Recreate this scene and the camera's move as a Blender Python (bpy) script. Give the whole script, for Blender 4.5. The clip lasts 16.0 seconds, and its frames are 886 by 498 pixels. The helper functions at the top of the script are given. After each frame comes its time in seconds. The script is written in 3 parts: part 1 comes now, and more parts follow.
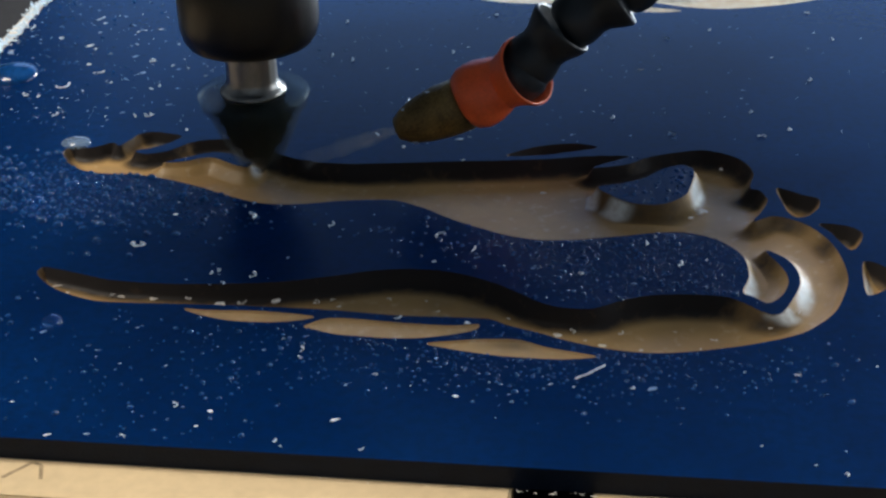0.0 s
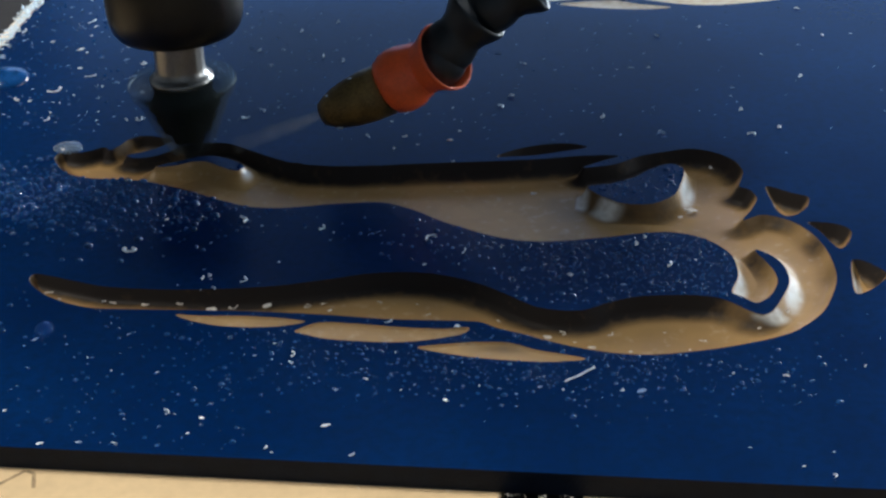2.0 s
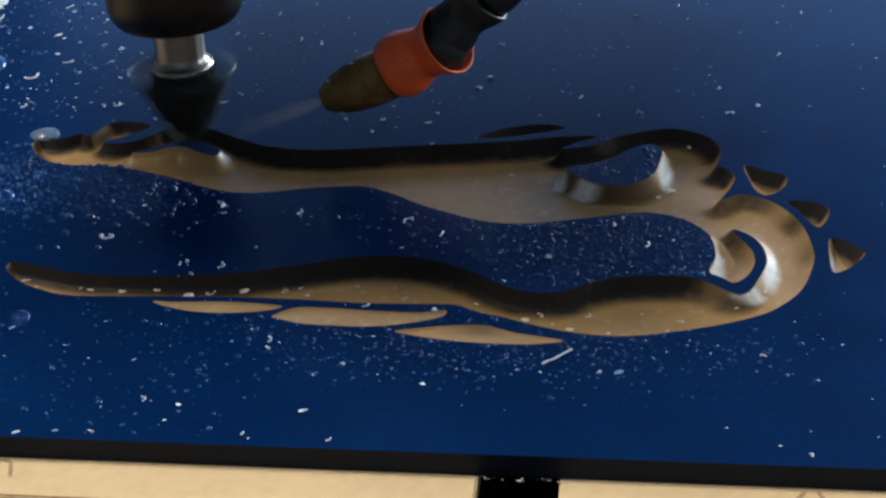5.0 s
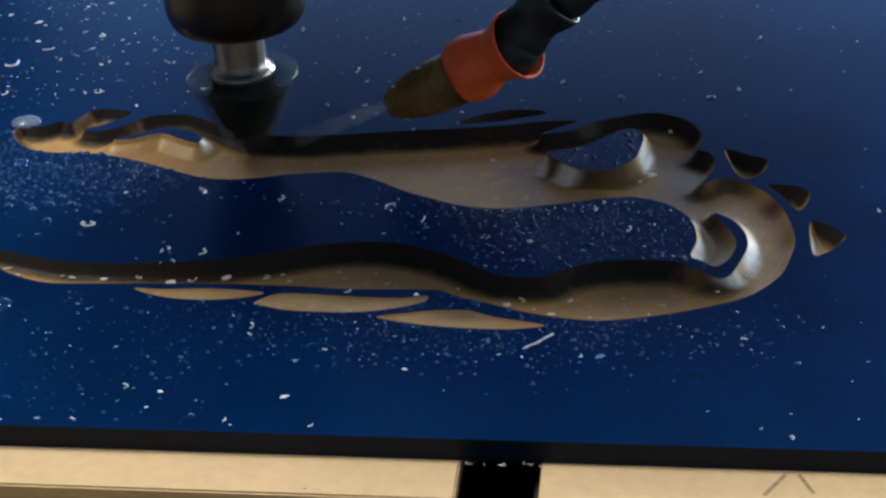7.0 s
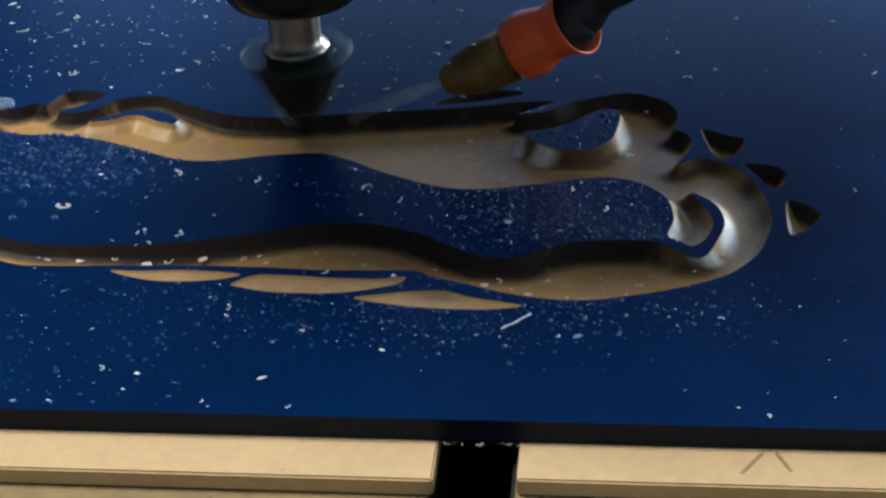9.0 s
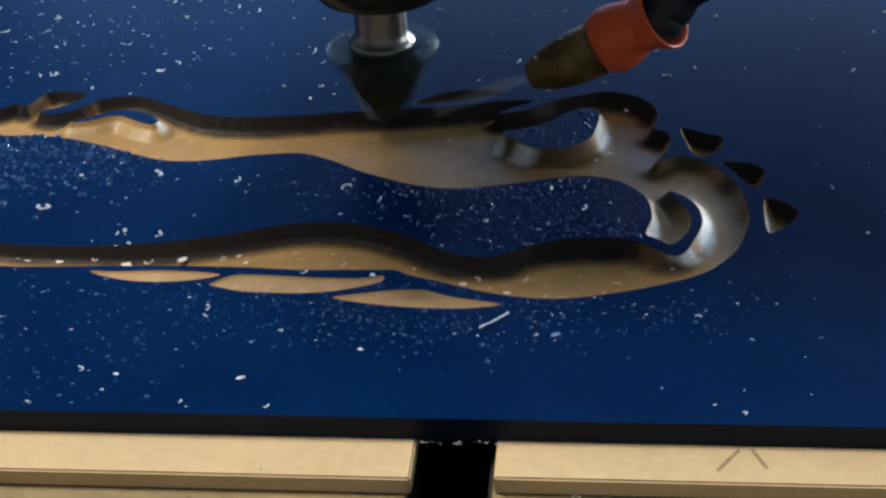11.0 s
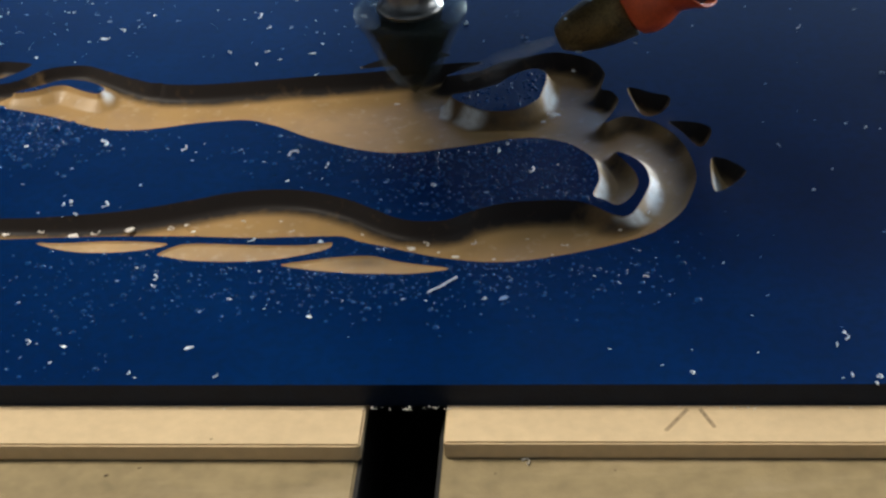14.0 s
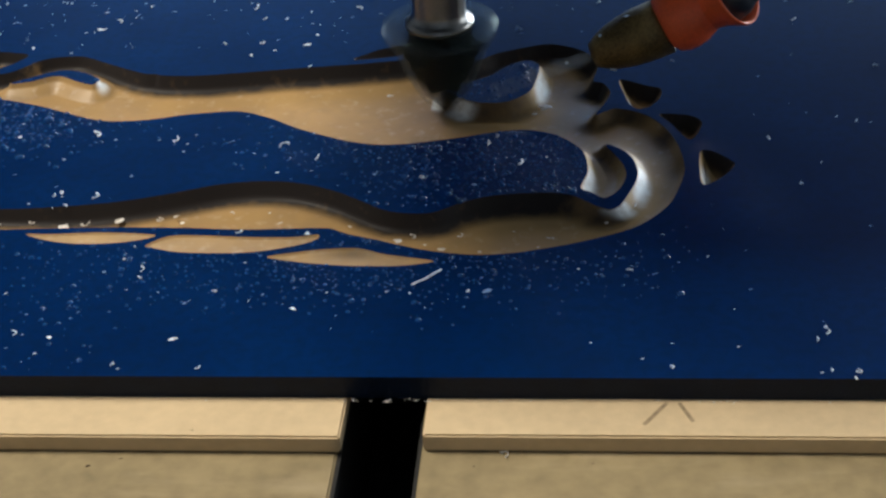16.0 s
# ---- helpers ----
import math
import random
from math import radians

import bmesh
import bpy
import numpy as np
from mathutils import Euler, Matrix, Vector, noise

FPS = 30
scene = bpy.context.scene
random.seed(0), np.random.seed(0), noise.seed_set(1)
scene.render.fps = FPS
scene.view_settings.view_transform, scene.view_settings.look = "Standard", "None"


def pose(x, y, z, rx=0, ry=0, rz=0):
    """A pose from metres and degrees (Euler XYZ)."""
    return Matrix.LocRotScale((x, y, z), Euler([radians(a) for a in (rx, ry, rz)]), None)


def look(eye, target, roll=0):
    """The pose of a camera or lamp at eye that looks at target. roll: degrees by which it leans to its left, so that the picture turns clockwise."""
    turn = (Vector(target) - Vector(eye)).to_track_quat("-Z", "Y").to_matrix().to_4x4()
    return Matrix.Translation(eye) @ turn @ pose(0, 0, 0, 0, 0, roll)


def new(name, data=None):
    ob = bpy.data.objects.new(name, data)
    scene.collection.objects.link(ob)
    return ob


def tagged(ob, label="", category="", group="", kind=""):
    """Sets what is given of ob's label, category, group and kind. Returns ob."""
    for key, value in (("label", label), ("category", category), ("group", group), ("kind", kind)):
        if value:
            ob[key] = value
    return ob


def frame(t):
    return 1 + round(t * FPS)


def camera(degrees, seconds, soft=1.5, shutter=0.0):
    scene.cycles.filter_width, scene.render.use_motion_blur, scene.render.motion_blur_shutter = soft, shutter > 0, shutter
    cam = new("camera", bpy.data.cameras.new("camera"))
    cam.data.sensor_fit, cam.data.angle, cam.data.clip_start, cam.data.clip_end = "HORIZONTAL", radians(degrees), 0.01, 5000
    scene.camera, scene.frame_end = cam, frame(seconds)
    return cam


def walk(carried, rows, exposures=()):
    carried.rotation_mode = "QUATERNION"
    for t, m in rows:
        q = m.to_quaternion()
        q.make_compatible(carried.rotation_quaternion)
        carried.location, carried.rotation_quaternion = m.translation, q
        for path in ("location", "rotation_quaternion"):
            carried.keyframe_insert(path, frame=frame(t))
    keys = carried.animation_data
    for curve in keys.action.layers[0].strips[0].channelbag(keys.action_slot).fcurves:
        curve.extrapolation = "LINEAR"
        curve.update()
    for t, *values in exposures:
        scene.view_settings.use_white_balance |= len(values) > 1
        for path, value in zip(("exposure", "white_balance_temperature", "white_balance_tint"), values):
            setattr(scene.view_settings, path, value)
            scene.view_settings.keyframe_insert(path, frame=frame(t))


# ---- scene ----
cam = camera(29.27, 16.0, soft=2.6)
PATH = [
    (0, (0.09820, -0.25707, 0.19041), (0.04585, 0.08878, -0.00363), -1.82),
    (0.5, (0.09796, -0.25624, 0.19039), (0.04629, 0.08934, -0.00429), -1.89),
    (1, (0.09877, -0.25600, 0.19179), (0.04765, 0.08941, -0.00334), -2.07),
    (1.5, (0.09979, -0.25601, 0.19256), (0.04810, 0.08907, -0.00301), -2.33),
    (2, (0.10085, -0.25621, 0.19394), (0.04825, 0.08818, -0.00260), -2.49),
    (2.5, (0.10107, -0.25664, 0.19450), (0.04720, 0.08787, -0.00149), -2.49),
    (3, (0.10250, -0.25736, 0.19468), (0.04845, 0.08708, -0.00138), -2.55),
    (3.5, (0.10307, -0.25652, 0.19518), (0.04983, 0.08804, -0.00089), -2.68),
    (4, (0.10348, -0.25579, 0.19465), (0.05117, 0.08783, -0.00331), -2.87),
    (6.5, (0.10508, -0.25416, 0.19404), (0.05658, 0.08730, -0.00859), -3.04),
    (7, (0.10545, -0.25494, 0.19425), (0.05773, 0.08588, -0.00963), -3.11),
    (7.5, (0.10629, -0.25468, 0.19411), (0.05805, 0.08565, -0.01045), -3.22),
    (8, (0.10634, -0.25522, 0.19384), (0.05896, 0.08435, -0.01219), -3.23),
    (8.5, (0.10611, -0.25519, 0.19383), (0.06170, 0.08407, -0.01338), -3.09),
    (9, (0.10518, -0.25485, 0.19333), (0.06312, 0.08461, -0.01402), -2.86),
    (11.5, (0.10875, -0.25541, 0.19417), (0.07015, 0.08378, -0.01429), -3.07),
    (12, (0.10901, -0.25527, 0.19369), (0.07329, 0.08264, -0.01736), -3.08),
    (12.5, (0.10938, -0.25479, 0.19480), (0.07473, 0.08256, -0.01732), -3.11),
    (13, (0.11032, -0.25468, 0.19511), (0.07645, 0.08174, -0.01862), -3.24),
    (13.5, (0.11116, -0.25421, 0.19542), (0.07913, 0.08170, -0.01938), -3.29),
    (14, (0.11113, -0.25420, 0.19509), (0.07988, 0.08055, -0.02163), -3.35),
    (14.5, (0.11149, -0.25325, 0.19479), (0.07999, 0.08043, -0.02352), -3.44),
    (15, (0.11227, -0.25359, 0.19551), (0.08045, 0.07985, -0.02312), -3.47),
    (15.5, (0.11404, -0.25324, 0.19506), (0.08227, 0.07987, -0.02410), -3.45),
    (16, (0.12028, -0.25361, 0.19628), (0.08231, 0.07887, -0.02286), -3.78),
]
walk(cam, [(t, look(eye, target, roll)) for t, eye, target, roll in PATH], exposures=[(0.0, 0.0), (16.0, 0.0)])

MM = 0.001

# ---------------------------------------------------------------- light
world = bpy.data.worlds.new("sky")
scene.world = world
world.use_nodes = True
wn = world.node_tree.nodes
sky = wn.new("ShaderNodeTexSky")
sky.sky_type, sky.sun_disc, sky.sun_elevation, sky.sun_rotation = "NISHITA", False, radians(35), radians(60)
world.node_tree.links.new(sky.outputs[0], wn["Background"].inputs[0])
wn["Background"].inputs[1].default_value = 0.1


def window_lamp(name, at, target, width, height, watts, color):
    data = bpy.data.lights.new(name, "AREA")
    data.shape, data.size, data.size_y, data.energy, data.color = "RECTANGLE", width, height, watts, color
    ob = new(name, data)
    ob.matrix_world = look(at, target)
    return ob


window_lamp("daylight_door", (1.75, 2.98, 0.02), (1.75, 0, 0.02), 1.1, 1.7, 200, (0.80, 0.90, 1.0))
window_lamp("daylight_window", (-0.1, 2.98, 0.78), (-0.1, 0, 0.78), 2.2, 0.85, 10.0, (0.25, 0.48, 1.0))
window_lamp("daylight_side", (2.48, 0.9, 0.55), (0, 0.9, 0.55), 1.4, 0.9, 19, (0.84, 0.92, 1.0))
window_lamp("ceiling_strip", (-0.95, 0.30, 2.05), (0, 0.1, 0), 0.75, 0.6, 64, (1.0, 0.91, 0.77))


# ---------------------------------------------------------------- materials
def material(name, color=(0.5, 0.5, 0.5), rough=0.5, metal=0.0, spot=0.0, spot_size=200.0, bump=0.0, bump_size=1500.0, **more):
    """A principled material whose colour and roughness vary at two scales, with a fine relief."""
    m = bpy.data.materials.new(name)
    m.use_nodes = True
    n, l = m.node_tree.nodes, m.node_tree.links
    b = n["Principled BSDF"]
    b.inputs["Base Color"].default_value = (*color, 1)
    b.inputs["Roughness"].default_value = rough
    b.inputs["Metallic"].default_value = metal
    for key, value in more.items():
        b.inputs[key.replace("_", " ")].default_value = value
    tc = n.new("ShaderNodeTexCoord")
    if spot:
        big, fine = n.new("ShaderNodeTexNoise"), n.new("ShaderNodeTexNoise")
        big.inputs["Scale"].default_value, fine.inputs["Scale"].default_value = spot_size, spot_size * 9
        add = n.new("ShaderNodeMath")
        ramp = n.new("ShaderNodeMapRange")
        ramp.inputs[1].default_value, ramp.inputs[2].default_value = 0.7, 1.3
        ramp.inputs[3].default_value, ramp.inputs[4].default_value = 1 - spot, 1 + spot
        mul = n.new("ShaderNodeVectorMath")
        mul.operation = "SCALE"
        mul.inputs[0].default_value = color
        for a, tex in enumerate((big, fine)):
            l.new(tc.outputs["Object"], tex.inputs["Vector"])
            l.new(tex.outputs[0], add.inputs[a])
        l.new(add.outputs[0], ramp.inputs[0])
        l.new(ramp.outputs[0], mul.inputs["Scale"])
        l.new(mul.outputs[0], b.inputs["Base Color"])
    if bump:
        tex, bp = n.new("ShaderNodeTexNoise"), n.new("ShaderNodeBump")
        tex.inputs["Scale"].default_value = bump_size
        bp.inputs["Strength"].default_value, bp.inputs["Distance"].default_value = bump, 0.0005
        l.new(tc.outputs["Object"], tex.inputs["Vector"])
        l.new(tex.outputs[0], bp.inputs["Height"])
        l.new(bp.outputs[0], b.inputs["Normal"])
    return m


def see_through(m, share):
    """Lets a share of the light pass straight through a material."""
    n, l = m.node_tree.nodes, m.node_tree.links
    mix, clear = n.new("ShaderNodeMixShader"), n.new("ShaderNodeBsdfTransparent")
    mix.inputs[0].default_value = share
    l.new(n["Principled BSDF"].outputs[0], mix.inputs[1])
    l.new(clear.outputs[0], mix.inputs[2])
    l.new(mix.outputs[0], n["Material Output"].inputs["Surface"])
    return m


def sheet_material():
    """Blue film where the sheet is uncut (inset below 0); polished walls with near-black shade painted on and a frosted
    tan floor where it is cut.
    """
    m = material("film_and_cut_plastic", bump=0.05, bump_size=420)
    n, l = m.node_tree.nodes, m.node_tree.links
    b = n["Principled BSDF"]
    inset, shade_stain = n.new("ShaderNodeAttribute"), n.new("ShaderNodeAttribute")
    inset.attribute_name, shade_stain.attribute_name = "inset", "shade_stain"
    tc = n.new("ShaderNodeTexCoord")
    grain, cloud = n.new("ShaderNodeTexNoise"), n.new("ShaderNodeTexNoise")
    grain.inputs["Scale"].default_value, cloud.inputs["Scale"].default_value = 1600, 28
    for tex in (grain, cloud):
        l.new(tc.outputs["Object"], tex.inputs["Vector"])

    def mix(factor, a, c):
        x = n.new("ShaderNodeMix")
        x.data_type = "RGBA"
        for value, socket in ((factor, x.inputs[0]), (a, x.inputs[6]), (c, x.inputs[7])):
            if isinstance(value, tuple):
                socket.default_value = (*value, 1)
            else:
                l.new(value, socket)
        return x.outputs[2]

    def span(value, a, c, lo=0.0, hi=1.0):
        x = n.new("ShaderNodeMapRange")
        for k, v in enumerate((a, c, lo, hi)):
            x.inputs[1 + k].default_value = v
        l.new(value, x.inputs[0])
        return x.outputs[0]

    film = mix(span(cloud.outputs[0], 0.3, 0.7), FILM_DARK, FILM_LIGHT)
    floor = mix(span(cloud.outputs[0], 0.3, 0.7), FLOOR_DARK, FLOOR_LIGHT)
    blotch, streak = n.new("ShaderNodeTexNoise"), n.new("ShaderNodeTexNoise")
    blotch.inputs["Scale"].default_value, blotch.inputs["Detail"].default_value = 130, 5
    streak.inputs["Scale"].default_value, streak.inputs["Detail"].default_value = 420, 4
    for tex in (blotch, streak):
        l.new(tc.outputs["Object"], tex.inputs["Vector"])
    floor = mix(span(blotch.outputs[0], 0.42, 0.75, 0.0, 0.5), floor, (0.27, 0.18, 0.09))
    floor = mix(span(streak.outputs[0], 0.58, 0.8, 0.0, 0.5), floor, (0.62, 0.52, 0.40))
    film = mix(span(streak.outputs[0], 0.4, 0.75, 0.0, 0.6), film, (0.0016, 0.012, 0.045))
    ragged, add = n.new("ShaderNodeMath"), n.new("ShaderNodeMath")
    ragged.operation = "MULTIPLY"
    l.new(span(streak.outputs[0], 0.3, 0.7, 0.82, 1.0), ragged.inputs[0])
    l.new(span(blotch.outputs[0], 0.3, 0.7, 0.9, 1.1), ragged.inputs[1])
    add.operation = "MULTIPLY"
    l.new(shade_stain.outputs["Fac"], add.inputs[0])
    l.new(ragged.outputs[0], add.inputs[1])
    # near-black wall shade, painted into the cut's colour with a ragged edge
    wall_shade = span(add.outputs[0], 0.04, 0.84)
    pale_gleam = n.new("ShaderNodeAttribute")
    pale_gleam.attribute_name = "pale_gleam"
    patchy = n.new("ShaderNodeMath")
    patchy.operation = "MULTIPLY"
    l.new(pale_gleam.outputs["Fac"], patchy.inputs[0])
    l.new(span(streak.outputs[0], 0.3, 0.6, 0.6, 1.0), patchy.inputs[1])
    # bright reflections on the walls are mixed in as a white colour
    cut = mix(patchy.outputs[0], mix(wall_shade, floor, WALL_SHADE), GLEAM_WHITE)
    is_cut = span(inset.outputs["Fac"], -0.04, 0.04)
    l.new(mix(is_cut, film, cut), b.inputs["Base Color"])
    gloss = n.new("ShaderNodeMix")
    gloss.inputs[2].default_value, gloss.inputs[3].default_value = 0.24, 0.43
    l.new(is_cut, gloss.inputs[0])
    l.new(gloss.outputs[0], b.inputs["Roughness"])
    shine = n.new("ShaderNodeMix")
    shine.inputs[2].default_value = 0.085
    l.new(span(shade_stain.outputs["Fac"], 0.0, 0.45, 0.36, 0.08), shine.inputs[3])
    l.new(is_cut, shine.inputs[0])
    l.new(shine.outputs[0], b.inputs["Specular IOR Level"])
    return m


FILM_DARK, FILM_LIGHT = (0.0003, 0.0122, 0.064), (0.0006, 0.0188, 0.092)
FLOOR_DARK, FLOOR_LIGHT, WALL_SHADE = (0.36, 0.228, 0.092), (0.48, 0.308, 0.126), (0.025, 0.022, 0.0215)
GLEAM_WHITE = (0.76, 0.80, 0.80)
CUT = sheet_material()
EDGE = material("cut_edge_navy", (0.003, 0.009, 0.024), 0.5, spot=0.3, bump=0.2, Specular_IOR_Level=0.15)
BURR = material("white_burr", (0.72, 0.70, 0.66), 0.6, spot=0.2, spot_size=400)
CHIP = material("white_plastic_chip", (0.70, 0.85, 0.98), 0.45, spot=0.1, spot_size=900)
PALE = material("clear_plastic_swarf", (0.17, 0.29, 0.52), 0.3, spot=0.2, spot_size=900)
# the drop's pale reflection is put into this material's colour
SHEEN_WATER = see_through(material("pale_sheen_water", (0.22, 0.32, 0.46), 0.2, spot=0.4, spot_size=300, bump=0.3, bump_size=500), 0.5)
WATER = material("water_drop", (0.9, 0.95, 1.0), 0.02, Transmission_Weight=1.0, IOR=1.33)
SPRAY = material("milky_coolant_bead", (0.006, 0.058, 0.21), 0.16, spot=0.5, spot_size=300, Transmission_Weight=0.3, IOR=1.33, Specular_IOR_Level=0.4)
NUT = material("black_oxide_steel", (0.012, 0.011, 0.009), 0.33, metal=0.3, spot=0.3, bump=0.1)
STEEL = material("bright_ground_steel", (0.24, 0.235, 0.22), 0.3, metal=1.0, spot=0.15, spot_size=300, bump=0.05)
WHIRL = see_through(material("whirling_cutter", (0.028, 0.044, 0.042), 0.7, spot=0.2), 0.865)
WHIRL_CORE = see_through(material("whirling_tip", (0.016, 0.020, 0.019), 0.7, spot=0.2), 0.80)
WHIRL_RIM = see_through(material("whirling_rim", (0.10, 0.15, 0.15), 0.36, metal=0.6), 0.82)
BRASS = material("tarnished_brass", (0.17, 0.115, 0.04), 0.5, metal=0.55, spot=0.5, spot_size=180, bump=0.4, bump_size=700)
ORANGE = material("orange_plastic", (0.85, 0.13, 0.035), 0.42, spot=0.12, spot_size=150, bump=0.06)
HOSE = material("black_blue_plastic", (0.006, 0.012, 0.018), 0.45, spot=0.3, bump=0.05)
MIST = see_through(material("water_mist", (0.8, 0.85, 0.9), 1.0), 0.945)
WOOD = material("tan_fibreboard", (0.61, 0.47, 0.285), 0.75, spot=0.08, spot_size=40, bump=0.12, bump_size=2500)
OLD_WOOD = material("worn_fibreboard", (0.26, 0.203, 0.106), 0.8, spot=0.22, spot_size=26, bump=0.15, bump_size=2000)


def scuffed(m, pale):
    """Long pale scuffs along x on a worn board."""
    n, l = m.node_tree.nodes, m.node_tree.links
    base = n["Principled BSDF"].inputs["Base Color"]
    under = base.links[0].from_socket
    tc, stretch, tex, ramp, mix = (n.new("ShaderNode" + k) for k in ("TexCoord", "Mapping", "TexNoise", "MapRange", "Mix"))
    stretch.inputs["Scale"].default_value = (34, 120, 34)
    tex.inputs["Scale"].default_value, tex.inputs["Detail"].default_value = 1.0, 5
    ramp.inputs[1].default_value, ramp.inputs[2].default_value, ramp.inputs[4].default_value = 0.55, 0.74, 0.75
    mix.data_type = "RGBA"
    mix.inputs[7].default_value = (*pale, 1)
    l.new(tc.outputs["Object"], stretch.inputs[0])
    l.new(stretch.outputs[0], tex.inputs["Vector"])
    l.new(tex.outputs[0], ramp.inputs[0])
    l.new(ramp.outputs[0], mix.inputs[0])
    l.new(under, mix.inputs[6])
    l.new(mix.outputs[2], base)


scuffed(OLD_WOOD, (0.40, 0.32, 0.19))
PENCIL = material("pencil_line", (0.30, 0.22, 0.13), 0.6, spot=0.4, spot_size=900)
FLECK = material("dark_brown_dirt", (0.06, 0.035, 0.018), 0.8, spot=0.3, spot_size=900)
BLACK = material("black_slot", (0.006, 0.006, 0.006), 0.7, spot=0.2)
IRON = material("dark_iron_bed", (0.008, 0.008, 0.009), 0.7, spot=0.4, spot_size=20, bump=0.2)
PLASTER = material("grey_plaster", (0.165, 0.185, 0.21), 0.9, spot=0.1, spot_size=3, bump=0.1, bump_size=60)
# for an unseen wall, coloured so the film's reflections stay dark and blue
REFLECTED_DARK = material("dark_blue_reflected_wall", (0.020, 0.032, 0.052), 0.85, spot=0.2, spot_size=3, bump=0.1, bump_size=60)
CONCRETE = material("concrete", (0.2, 0.19, 0.18), 0.85, spot=0.2, spot_size=3, bump=0.2, bump_size=80)


# ---------------------------------------------------------------- mesh helpers
def thing(name, label, category, group="", kind="", at=(0, 0, 0)):
    ob = new(name)
    ob.location = at
    return tagged(ob, label, category, group, kind)


def mesh_of(name, bm, *mats, smooth=False):
    me = bpy.data.meshes.new(name)
    bmesh.ops.recalc_face_normals(bm, faces=bm.faces)
    bm.to_mesh(me)
    bm.free()
    for m in mats:
        me.materials.append(m)
    if smooth:
        me.polygons.foreach_set("use_smooth", [True] * len(me.polygons))
    return me


def part(name, bm, mat, parent=None, label="", smooth=False):
    ob = new(name, mesh_of(name, bm, mat, smooth=smooth))
    ob.parent = parent
    return tagged(ob, label)


def box(x0, x1, y0, y1, z0, z1, bevel=0.0, bm=None):
    bm = bm or bmesh.new()
    made = bmesh.ops.create_cube(bm, size=1.0)["verts"]
    for v in made:
        v.co = Vector(((x0 + x1) / 2 + v.co.x * (x1 - x0), (y0 + y1) / 2 + v.co.y * (y1 - y0), (z0 + z1) / 2 + v.co.z * (z1 - z0)))
    if bevel:
        edges = list({e for v in made for e in v.link_edges})
        bmesh.ops.bevel(bm, geom=edges, offset=bevel, segments=2, affect="EDGES")
    return bm


def revolve(profile, sides=40, m=Matrix()):
    """A body of revolution round z from (radius, height) in millimetres, moved by m."""
    bm = bmesh.new()
    rings = []
    for r, h in profile:
        if r < 1e-6:
            rings.append([bm.verts.new(m @ Vector((0, 0, h * MM)))])
        else:
            rings.append([bm.verts.new(m @ Vector((r * MM * math.cos(2 * math.pi * k / sides), r * MM * math.sin(2 * math.pi * k / sides), h * MM))) for k in range(sides)])
    for a, b in zip(rings, rings[1:]):
        for k in range(sides):
            four = [a[k % len(a)], a[(k + 1) % len(a)], b[(k + 1) % len(b)], b[k % len(b)]]
            face = [v for i, v in enumerate(four) if v not in four[:i]]
            if len(face) > 2:
                bm.faces.new(face)
    return bm


def along(a, b):
    """The turn and move that lays z from a to b (millimetres)."""
    a, b = Vector(a) * MM, Vector(b) * MM
    return Matrix.Translation(a) @ (b - a).to_track_quat("Z", "Y").to_matrix().to_4x4()


# ---------------------------------------------------------------- workshop round the machine
def room():
    x0, x1, y0, y1, z0, z1 = -2.5, 2.5, -2.5, 3.0, -0.95, 2.2
    tagged(part("floor", box(x0, x1, y0, y1, z0 - 0.1, z0), CONCRETE), "bare grey concrete workshop floor", "floor", kind="structure")
    tagged(part("ceiling", box(x0, x1, y0, y1, z1, z1 + 0.1), PLASTER), "plain grey workshop ceiling", "ceiling", kind="structure")
    tagged(part("wall_west", box(x0 - 0.15, x0, y0, y1, z0, z1), PLASTER), "plain grey plaster workshop wall", "wall", kind="structure")
    tagged(part("wall_south", box(x0, x1, y0 - 0.15, y0, z0, z1), PLASTER), "plain grey plaster workshop wall", "wall", kind="structure")
    bm = box(x0, -1.2, y1, y1 + 0.15, z0, z1)
    for b in ((2.3, x1, z0, z1), (1.2, 2.3, 0.87, z1), (-1.2, 1.2, z0, 0.35), (-1.2, 1.2, 1.21, z1), (1.0, 1.2, 0.35, 1.21)):
        box(b[0], b[1], y1, y1 + 0.15, b[2], b[3], bm=bm)
    # added out of view; its dark blue shapes what the film reflects
    tagged(part("wall_north", bm, REFLECTED_DARK), "added unseen dark workshop wall with window and open doorway", "wall", kind="structure")
    bm = box(x1, x1 + 0.15, y0, 0.2, z0, z1)
    for b in ((1.6, y1, z0, z1), (0.2, 1.6, z0, 0.1), (0.2, 1.6, 1.0, z1)):
        box(x1, x1 + 0.15, b[0], b[1], b[2], b[3], bm=bm)
    tagged(part("wall_east", bm, PLASTER), "grey plaster wall with a window opening", "wall", kind="structure")


room()

# ---------------------------------------------------------------- machine bed and spoilboard
SLOT_L, SLOT_R = 0.0701, 0.0860
bed = thing("machine_bed", "dark cast-iron machine bed under the spoilboard", "machine bed")
part("bed_plate", box(-0.6, 0.7, -0.4, 0.6, -0.12, -0.04, 0.004), IRON, bed)
for k, x in enumerate((-0.5, 0.6)):
    part("pedestal", box(x - 0.08, x + 0.08, -0.3, 0.5, -0.95, -0.12, 0.006), IRON, bed)


def fibreboard(name, x0, x1, y0, y1, z0, z1, mat, label):
    ob = thing(name, label, "spoilboard", "spoilboard slabs")
    part("slab", box(x0, x1, y0, y1, z0, z1, 0.0004), mat, ob)
    return ob


